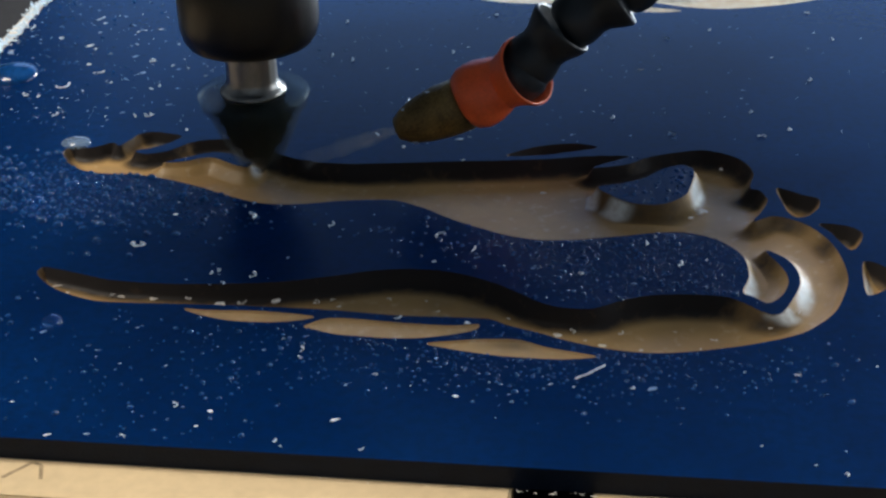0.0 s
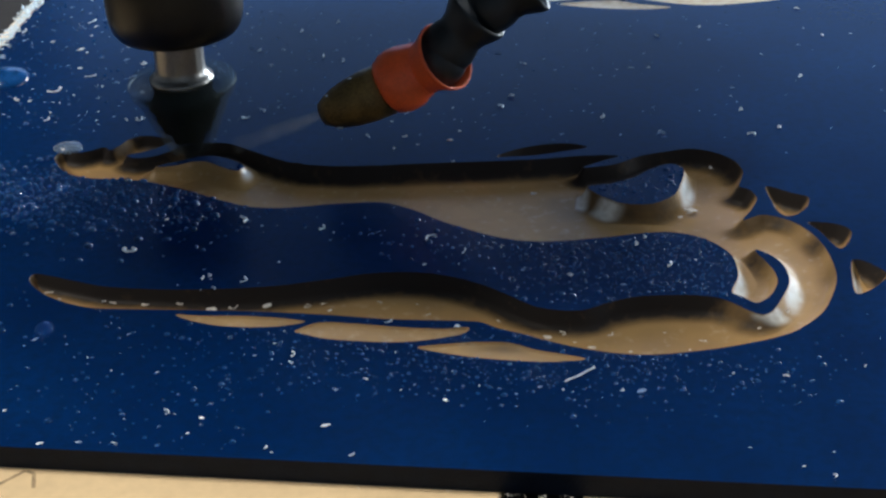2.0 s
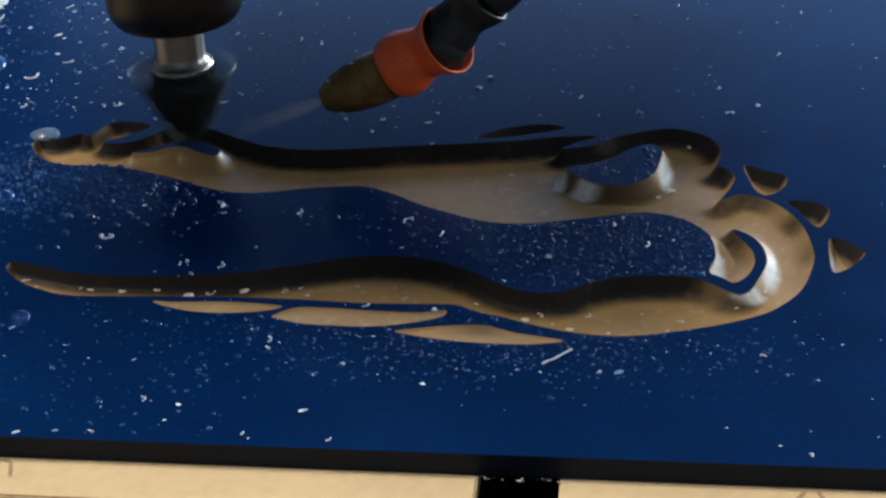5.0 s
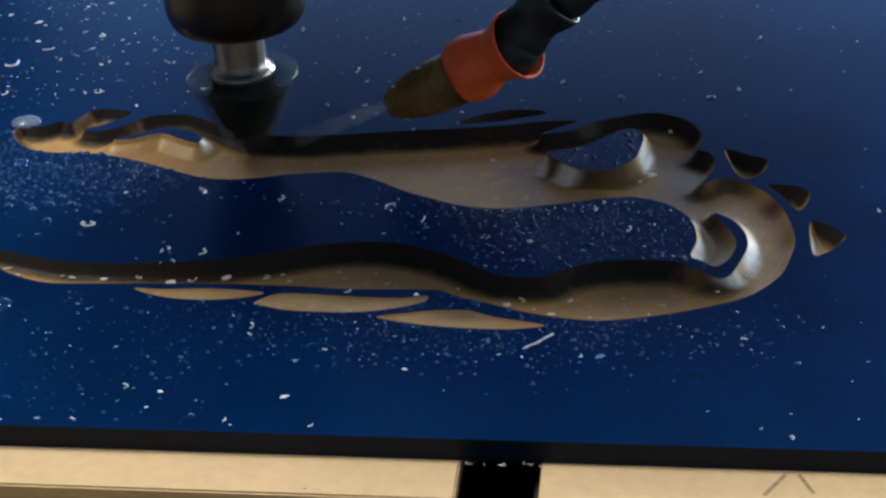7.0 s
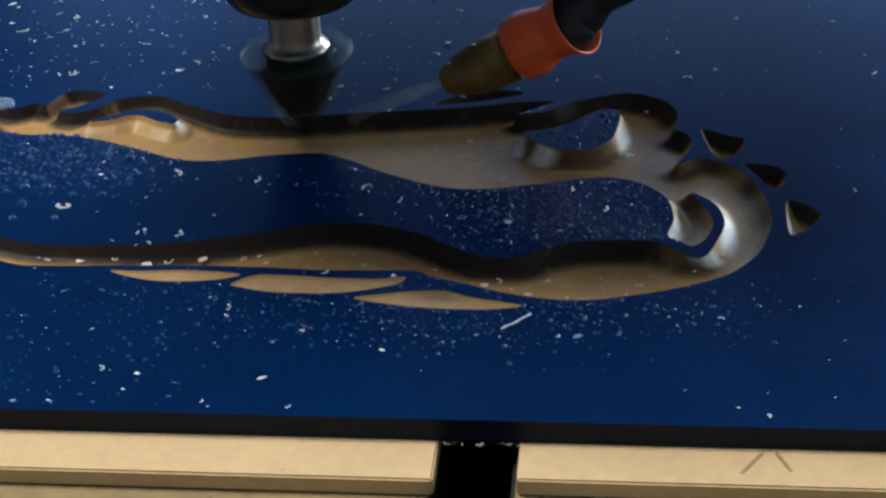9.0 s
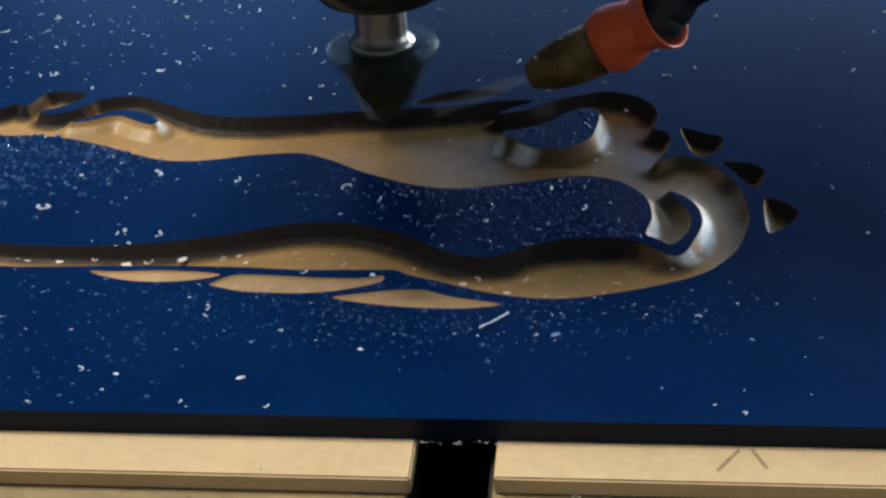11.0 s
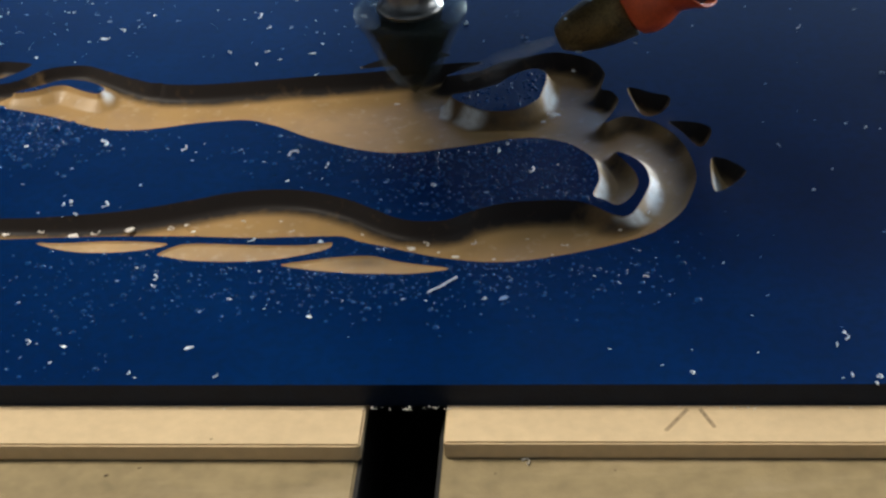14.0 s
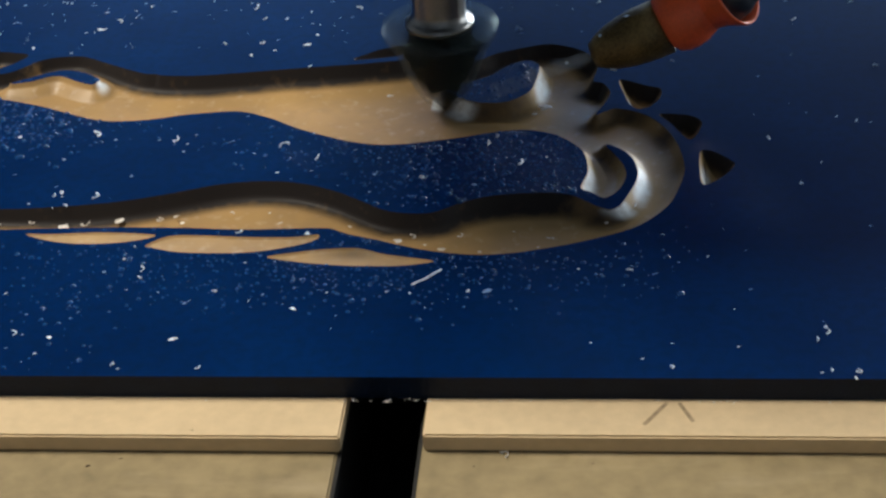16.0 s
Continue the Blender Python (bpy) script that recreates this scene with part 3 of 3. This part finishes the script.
def nozzle():
    ob = thing("coolant_nozzle", "orange and black jointed coolant hose with brass tip", "coolant hose")
    tip, a, b = (36.2, 0, 14.6), (52.9, 0.5, 21.9), (70.1, 1.5, 32.4)
    part("nozzle_tip", revolve([(0, 1.5), (1.6, 1.5), (1.8, 0), (3.0, 0.1), (4.3, 2.2), (5.4, 5.0), (6.2, 8.5), (6.7, 12.5), (6.8, 18.5), (0, 18.6)], 40, along(tip, a)), BRASS, ob, "tarnished brass nozzle", smooth=True)
    ball = [(0, 0.3), (6.0, 0.0), (7.3, 0.9), (8.2, 3.0), (8.4, 5.2), (8.2, 7.2), (7.5, 9.2), (6.9, 11.0), (6.2, 12.8), (4.6, 14.6), (0, 15.6)]
    joint = part("orange_joint", revolve(ball, 48, along(a, b)), ORANGE, ob, "orange plastic joint", smooth=True)
    flare = [(0, -6.4), (3.6, -5.6), (5.8, -3.4), (6.5, -0.5), (6.7, 2.0), (7.3, 4.4), (8.2, 6.6), (8.8, 8.0), (8.9, 8.7), (8.7, 9.0), (8.3, 8.7), (7.3, 6.4), (6.4, 3.8), (0, 3.0)]
    part("flared_cup", revolve(flare, 48, along((62.4, 1.0, 27.2), (69.3, -2.0, 32.4))), ORANGE, joint, smooth=True)
    part("hose_ball", revolve([(7.0 * math.sin(radians(k)), -7.0 * math.cos(radians(k))) for k in range(0, 181, 15)], 40, Matrix.Translation((0.0672, -0.0012, 0.0307))), HOSE, ob, smooth=True)
    b, c, d, e, f = (66.8, -0.6, 30.8), (76.8, 0.8, 42.2), (90.2, 3, 50.4), (104.0, 6, 59.4), (119, 8, 69)
    for p, q in ((b, c), (c, d), (d, e), (e, f)):
        part("hose_joint", revolve([(r * 0.93, h * 1.06) for r, h in CUP], 40, along(p, q)), HOSE, ob, smooth=True)
    for k, far in ((0.8, 10), (0.62, 17), (0.42, 26)):
        part("mist_jet", revolve([(1.4 * k, 0), ((1.4 + far * 0.07) * k, far * 0.5), ((1.4 + far * 0.14) * k, far)], 24, along(tip, (2, 0, 1))), MIST, ob, "thin white water mist", smooth=True)
    for k, (x, y, z, size) in enumerate(((38.6, -1.5, 20.4, 2.6), (37.2, -1.0, 18.2, 1.6), (44.5, -1.0, 25.3, 1.4), (50.8, -1.0, 28.6, 1.5), (41.5, -3.0, 12.2, 2.0), (55.0, -4.0, 14.9, 1.4))):
        part("stuck_chip", flake(size, 60 + k, at=(x * MM, y * MM, z * MM), turn=0.5 * k), CHIP, ob, "white chip stuck to the nozzle")
    return ob


router = spindle()
coolant = nozzle()

# seconds, and where the cutter's tip stands on the sheet, in millimetres
TOOL = [(0, -6.0, 122.9), (0.5, -7.9, 129.1), (1, -12.3, 131.9), (1.5, -18.6, 133.4), (2, -24.3, 131.8), (2.5, -28.8, 128.6), (3, -34.7, 127.3), (3.5, -31.8, 127.6), (4, -26.9, 131.1), (4.2, -25.9, 133.6)]
TOOL += [(6.3, -1.0, 123.9), (6.5, 0.6, 123.3), (7, 5.2, 119.9), (7.5, 11.2, 118.4), (8, 15.2, 121.9), (8.5, 17.5, 122.6), (9, 24.5, 122.5), (9.2, 27.3, 122.4), (11.5, 57.0, 126.4), (12, 63.4, 126.9)]
TOOL += [(12.5, 69.9, 127.1), (13, 75.8, 130.1), (13.5, 74.2, 129.7), (14, 71.1, 124.8), (14.5, 73.9, 122.5), (15, 72.6, 116.9), (15.5, 77.7, 114.3), (16, 81.4, 111.0)]



# ---------------------------------------------------------------- chips and water
CHIPS_WEST = [(-0.9, 94.6, 3.8, "c"), (-24.4, 77.9, 5.2, "c"), (5.9, 65.9, 3.2, "c"), (45.2, 88.5, 4.4, "f"), (45.6, 76.1, 2.1, "f"), (79.3, 73.3, 2.3, "f"), (35.1, 12.0, 3.0, "f"), (83.8, 32.8, 8.0, "s"), (80.7, 27.7, 1.7, "f"), (-73.2, 166.9, 5.2, "f"), (-75.5, 197.5, 4.0, "f"), (-52.8, 186.9, 3.8, "f"), (-47.8, 167.5, 2.5, "f"), (-46.8, 148.8, 1.9, "c"), (-42.9, 149.1, 3.4, "c"), (5.6, 191.7, 2.5, "c"), (25.2, 186.4, 1.7, "f"), (34.1, 199.2, 2.3, "f"), (43.2, 141.3, 2.5, "f"), (26.1, 163.6, 2.8, "f"), (73.9, 175.1, 1.5, "f"), (108.0, 221.7, 1.9, "f"), (125.6, 202.1, 1.7, "f"), (143.6, 216.5, 1.9, "c"), (137.4, 237.5, 1.9, "c"), (125.4, 35.8, 1.4, "f"), (117.5, 11.0, 1.4, "f")]
CHIPS_SOUTH = [(127.3, 5.9, 1.8, "f"), (132.9, 3.1, 1.7, "c"), (63.7, 28.0, 1.3, "f"), (23.3, 36.5, 2.5, "c"), (19.4, 45.6, 1.5, "f"), (-4.0, 66.3, 1.3, "f"), (-2.6, 67.5, 1.8, "c"), (-0.2, 62.0, 1.5, "f"), (-3.2, 61.5, 1.3, "f"), (24.8, 3.4, 1.1, "f"), (-11.7, 95.8, 1.0, "f"), (101.5, 79.3, 2.3, "f"), (104.0, 71.9, 1.1, "f"), (95.4, 91.9, 1.7, "c"), (88.8, 25.6, 0.9, "f"), (92.6, 28.0, 1.3, "f"), (44.7, 39.1, 1.4, "f"), (41.4, 50.6, 1.9, "c"), (56.3, 50.1, 2.8, "f"), (42.0, 2.3, 1.3, "f"), (-20.4, 32.4, 1.3, "f"), (2.2, 13.8, 2.5, "f"), (8.1, 7.1, 1.7, "f"), (-5.3, 2.4, 1.3, "f"), (-20.2, 1.5, 2.3, "f"), (23.3, 33.4, 1.3, "f"), (93.6, 88.4, 1.5, "c"), (95.6, 214.2, 1.3, "f"), (54.7, 162.6, 2.8, "c"), (29.4, 135.1, 1.7, "c"), (45.7, 129.0, 1.9, "f")]
CHIPS_EAST = [(163.0, 14.7, 3.0, "c"), (160.8, 11.9, 1.3, "f"), (160.6, 1.8, 1.7, "f"), (162.4, 2.4, 1.1, "f"), (167.4, 1.9, 2.3, "c"), (166.5, -0.2, 1.1, "f"), (174.3, 99.8, 1.5, "f"), (178.5, 97.2, 1.5, "f"), (181.7, 96.9, 1.3, "f"), (169.3, 151.4, 2.3, "c"), (186.4, 124.9, 2.1, "c"), (163.3, 69.4, 1.1, "f"), (145.3, 51.6, 0.9, "f"), (157.8, 89.4, 1.3, "f"), (45.0, 147.2, 2.3, "f"), (21.4, 142.0, 1.7, "f"), (-14.5, 151.7, 3.2, "f"), (-30.3, 141.1, 2.3, "c"), (-10.3, 156.7, 2.8, "c"), (29.5, 156.6, 1.5, "f")]
CHIPS_NORTH = [(43.6, 229.9, 2.1, "c"), (82.5, 157.2, 2.2, "f"), (128.7, 152.9, 2.5, "c"), (98.3, 148.5, 2.2, "f"), (119.0, 163.6, 2.2, "c"), (-1.5, 221.3, 2.2, "f"), (-78.7, 218.8, 3.4, "c"), (-65.5, 177.4, 2.5, "f"), (-68.9, 147.8, 2.8, "c"), (-82.2, 160.2, 3.1, "f"), (-85.8, 202.0, 3.4, "c"), (-97.7, 210.4, 3.6, "f"), (-0.8, 194.5, 2.2, "c"), (-99.8, 198.8, 5.6, "f")]
CHIPS_NORTH += [(56.8, 169.5, 3.6, "c"), (57.9, 192.1, 2.2, "f"), (31.3, 142.3, 2.2, "c"), (-39.4, 228.1, 2.2, "f"), (-11.2, 213.9, 2.5, "c"), (-20.9, 198.5, 2.2, "f"), (-35.3, 204.6, 2.5, "c"), (135.7, 186.3, 2.5, "f"), (121.6, 148.6, 3.4, "c"), (54.1, 82.4, 2.4, "f"), (19.0, 91.5, 2.8, "c"), (40.3, 28.3, 1.6, "f")]
CHIPS_FLOOR = [(110.8, 131.6, 3.2), (105.4, 110.9, 4.0), (103.5, 107.8, 2.0), (89.3, 53.6, 2.2), (100.7, 55.4, 1.0), (120.7, 56.7, 1.6), (127.0, 63.3, 1.2), (93.7, 47.5, 1.6), (106.1, 49.1, 1.2), (108.7, 50.4, 1.6), (81.7, 50.2, 1.4), (75.5, 51.9, 2.6), (79.0, 53.4, 2.6), (85.4, 48.3, 2.4), (64.5, 57.7, 2.0), (37.3, 63.3, 1.6), (45.6, 63.5, 1.4), (26.5, 59.4, 2.0), (21.4, 60.6, 3.2), (24.6, 62.4, 1.6), (12.1, 60.6, 3.0), (4.8, 58.7, 3.0), (-0.6, 57.0, 4.6), (2.6, 57.0, 3.0), (-25.9, 60.5, 4.2), (-23.5, 59.2, 3.0), (-16.3, 59.3, 2.2), (-7.8, 59.5, 2.0), (-36.4, 60.0, 1.8), (-40.0, 62.8, 1.8), (48.8, 58.9, 1.0), (66.9, 118.3, 2.0), (11.9, 124.4, 2.6)]


def loose_chips(rows, seed):
    for k, (x, y, length, kind) in enumerate(rows):
        rng = random.Random(seed + k)
        turn = rng.uniform(-0.5, 0.7)
        if kind == "f" and k % 2:
            kind = "c"
        bm = curl(length * 0.95, seed + k, turn=0.62, bend=0.05) if kind == "s" else curl(length * 0.95, seed + k, turn=turn) if kind == "c" else flake(length * 0.62, seed + k, turn=turn)
        words = "long straight white plastic sliver on the blue film" if kind == "s" else "white curled plastic shaving on the blue film" if kind == "c" else "white crumpled plastic flake on the blue film"
        ob = tagged(part("plastic_chip", bm, CHIP), words, "plastic chip", "plastic chips")
        ob.location = (x * MM, y * MM, 0.00002)


loose_chips(CHIPS_WEST, 100)
loose_chips(CHIPS_SOUTH, 300)
loose_chips(CHIPS_EAST, 500)
loose_chips(CHIPS_NORTH, 800)

bm = bmesh.new()
for k, (x, y, length) in enumerate(CHIPS_FLOOR):
    z = -0.0030 if x < 108 else -0.0017
    if k % 3 == 0:
        curl(length * 0.9, 700 + k, bm, (x * MM, y * MM, z), random.Random(k).uniform(-0.9, 0.3))
    else:
        flake(length * 0.9, 700 + k, bm, (x * MM, y * MM, z), random.Random(k).uniform(-0.6, 0.6))
tagged(part("carving_swarf", bm, BURR), "white plastic swarf lying in the carved groove", "swarf", kind="stuff")

BODY_LINES = [curve_through(p) for p, _ in POCKETS]


def on_film(x, y, keep=0.4):
    """Which points lie on uncut film."""
    cut = signed_inset(BODY_LINES[0], x, y)
    for hole in ISLANDS:
        cut = np.minimum(cut, -signed_inset(curve_through(hole), x, y))
    for line in BODY_LINES[1:]:
        cut = np.maximum(cut, signed_inset(line, x, y))
    return cut < -keep


def scatter(count, x0, x1, y0, y1, seed, keep=0.4, thin=None):
    rng = np.random.RandomState(seed)
    x, y = rng.uniform(x0, x1, count), rng.uniform(y0, y1, count)
    ok = on_film(x, y, keep)
    if thin is not None:
        ok &= rng.uniform(0, 1, count) < thin(x, y)
    return x[ok], y[ok]


def swarf_field(name, mat, label, fields, size, seed):
    bm = bmesh.new()
    rng = random.Random(seed)
    for n, (count, x0, x1, y0, y1) in enumerate(fields):
        for x, y in zip(*scatter(count, x0, x1, y0, y1, seed + n)):
            length = size * rng.lognormvariate(0, 0.45)
            verts = []
            turn = rng.uniform(-0.6, 0.6)
            c, s = math.cos(turn), math.sin(turn)
            a, b, h = length * rng.uniform(0.35, 0.75), length * rng.uniform(0.18, 0.4), length * rng.uniform(0.08, 0.24)
            for u, v, w in ((-1, rng.uniform(-1, 0), 0), (rng.uniform(-0.3, 0.3), -1, 0), (1, rng.uniform(-0.3, 1), 0), (rng.uniform(-0.5, 0.2), 1, 0), (rng.uniform(-0.6, 0.6), rng.uniform(-0.4, 0.4), 1), (0.4, 0.2, 0.8)):
                verts.append(bm.verts.new(((x + (u * a * c - v * b * s)) * MM, (y + (u * a * s + v * b * c)) * MM, (0.02 + w * h) * MM)))
            for k in range(4):
                bm.faces.new((verts[k], verts[(k + 1) % 4], verts[4 if k < 2 else 5]))
            bm.faces.new((verts[2], verts[5], verts[4]))
            bm.faces.new((verts[0], verts[4], verts[5]))
    return tagged(part(name, bm, mat), label, "swarf", kind="stuff")


swarf_field("white_swarf", CHIP, "fine white plastic swarf over the blue film", [(110, -100, -10, 145, 250), (60, -60, 40, 138, 215), (40, 40, 190, 140, 230), (8, -60, 30, 2, 50), (5, 30, 130, 10, 60), (8, 130, 200, 0, 140), (12, -30, 115, 64, 110)], 0.56, 11)
swarf_field("pale_swarf", PALE, "pale blue translucent swarf over the blue film", [(300, -100, 0, 140, 250), (130, 0, 120, 140, 230), (20, 120, 200, 100, 230), (26, -60, 30, 2, 50), (14, 30, 140, 8, 60), (14, 140, 200, 0, 100), (60, -20, 112, 60, 112)], 0.62, 37)


def drops(name, label, fields, seed):
    """Beads of water that stand on the film."""
    rng = random.Random(seed)
    co, faces, taken = [], [], {}
    for n, (count, x0, x1, y0, y1, size, thin) in enumerate(fields):
        for x, y in zip(*scatter(count, x0, x1, y0, y1, seed + n, 0.3, thin)):
            r = min(size * rng.lognormvariate(0, 0.45), size * 2.6)
            cell = (int(x // 1.5), int(y // 1.5))
            near = [d for i in (-1, 0, 1) for j in (-1, 0, 1) for d in taken.get((cell[0] + i, cell[1] + j), ())]
            if any((x - a) ** 2 + (y - b) ** 2 < (r + q) ** 2 * 1.2 for a, b, q in near):
                continue
            taken.setdefault(cell, []).append((x, y, r))
            tall, wide, base = r * rng.uniform(0.6, 0.95), r * rng.uniform(0.95, 1.25), len(co)
            for ring, (q, h) in enumerate(((1.0, 0.0), (0.9, 0.45), (0.55, 0.84))):
                for k in range(10):
                    a = 2 * math.pi * (k + 0.5 * ring) / 10
                    co.append(((x + wide * q * math.cos(a)) * MM, (y + r * q * math.sin(a)) * MM, (tall * h - 0.02) * MM))
            co.append((x * MM, y * MM, (tall - 0.02) * MM))
            for ring in range(2):
                for k in range(10):
                    a, b = base + 10 * ring + k, base + 10 * ring + (k + 1) % 10
                    faces.append((a, b, b + 10, a + 10))
            faces += [(base + 20 + k, base + 20 + (k + 1) % 10, base + 30) for k in range(10)]
    me = bpy.data.meshes.new(name)
    me.from_pydata(co, [], faces)
    me.materials.append(SPRAY)
    me.polygons.foreach_set("use_smooth", [True] * len(me.polygons))
    ob = new(name, me)
    ob.visible_shadow = False
    return tagged(ob, label, "water drops", kind="stuff")


drops("water_beads", "clear water beads on the blue film beside the carving", [
    (2300, -100, -8, 66, 128, 0.62, lambda x, y: np.exp(-((x + 50) / 34) ** 2 - ((y - 106) / 15) ** 2)),
    (6000, -100, 12, 70, 126, 0.40, lambda x, y: np.exp(-((x + 42) / 42) ** 4 - ((y - 105) / 14) ** 2)),
    (5600, 40, 118, 56, 102, 0.32, lambda x, y: np.exp(-((x - 98) / 26) ** 2 - ((y - 80) / 15) ** 2)),
    (1600, -10, 80, 72, 106, 0.28, lambda x, y: np.exp(-((x - 75) / 32) ** 2 - ((y - 92) / 10) ** 2)),
    (700, 80, 106, 106, 134, 0.32, lambda x, y: 0.5 + 0 * x)], 3)
drops("water_beads", "fine water spray beads below the carving", [
    (5200, -10, 140, 14, 56, 0.25, lambda x, y: np.exp(-((x - 66) / 48) ** 2 - ((y - 38) / 11) ** 2)),
    (950, -90, 20, 2, 60, 0.30, lambda x, y: 0.25 + 0.4 * np.exp(-((y - 10) / 12) ** 2)),
    (420, -100, -50, 138, 235, 0.30, lambda x, y: np.exp(-((x + 100) / 40) ** 2))], 5)


def big_drop(x, y, wide, deep, tall, label, mat=WATER):
    bm = bmesh.new()
    made = bmesh.ops.create_uvsphere(bm, u_segments=28, v_segments=16, radius=1.0)["verts"]
    for v in made:
        v.co = Vector((v.co.x * wide * MM, v.co.y * deep * MM * (1 + 0.15 * v.co.x), v.co.z * tall * MM))
    bmesh.ops.delete(bm, geom=[f for f in bm.faces if f.calc_center_median().z < 0], context="FACES")
    ob = part("water_drop", bm, mat, smooth=True)
    ob.visible_shadow = False
    tagged(ob, label, "water drop", "large water drops")
    ob.location = (x * MM, y * MM, 0)


big_drop(-91.5, 174.5, 7.5, 7.5, 2.6, "large flat blue water drop near the sheet's edge", SPRAY)
big_drop(-57.6, 131.0, 4.0, 3.4, 1.5, "flat water drop with a painted pale sheen at the serpent's snout", SHEEN_WATER)
for x, y, r in ((-56.5, 96.5, 2.5), (-51.0, 107.5, 1.8), (-60.5, 104.0, 1.5), (-33.5, 42.5, 2.2), (-44.0, 108.0, 1.5), (-63.0, 110.0, 1.7)):
    big_drop(x, y, r, r, r * 0.75, "round water drop on the blue film")

# small dark flecks and a chip on the fibreboard
for x, y, z, size in ((23.2, -15.9, -9.08, 1.3), (29.2, -13.7, -9.08, 0.9), (42.6, -10.0, -5.08, 0.9), (96.0, -15.0, -9.08, 0.8), (118.0, -14.0, -9.08, 0.7)):
    ob = tagged(part("dirt_fleck", flake(size, int(x), turn=0.3), FLECK), "small dark brown fleck on the fibreboard", "dirt fleck", "flecks on the fibreboard")
    ob.location = (x * MM, y * MM, z * MM)
ob = tagged(part("plastic_chip", curl(3.0, 77, turn=0.4), BURR), "pale plastic shaving on the worn fibreboard", "plastic chip", "plastic chips")
ob.location = (0.1018, -0.0116, -0.00908)
# white burr along the rough edge
bm = bmesh.new()
rng = random.Random(21)
for k in range(170):
    y = rng.uniform(120, 400) if k > 90 else rng.uniform(175, 245)
    curl(rng.uniform(1.5, 5.5), 900 + k, bm, ((-101.8 + rng.uniform(-1.5, 1.2)) * MM, y * MM, 0.00005), rng.uniform(-0.6, 0.6))
tagged(part("edge_swarf", bm, CHIP), "white ragged burr along the sheet's sawn edge", "swarf", kind="stuff")
bm = bmesh.new()
for k in range(44):
    flake(rng.uniform(0.4, 1.0), 1200 + k, bm, (rng.choice((rng.uniform(68, 90), rng.uniform(0, 180))) * MM, rng.uniform(-1.2, -0.3) * MM, -0.00505), rng.uniform(-1, 1))
tagged(part("edge_swarf", bm, BURR), "pale plastic crumbs under the sheet's front edge", "swarf", kind="stuff")


def motions():
    rows = [(t, pose(x * MM, y * MM, -0.0035)) for t, x, y in TOOL]
    walk(router, rows)
    walk(coolant, rows)


motions()
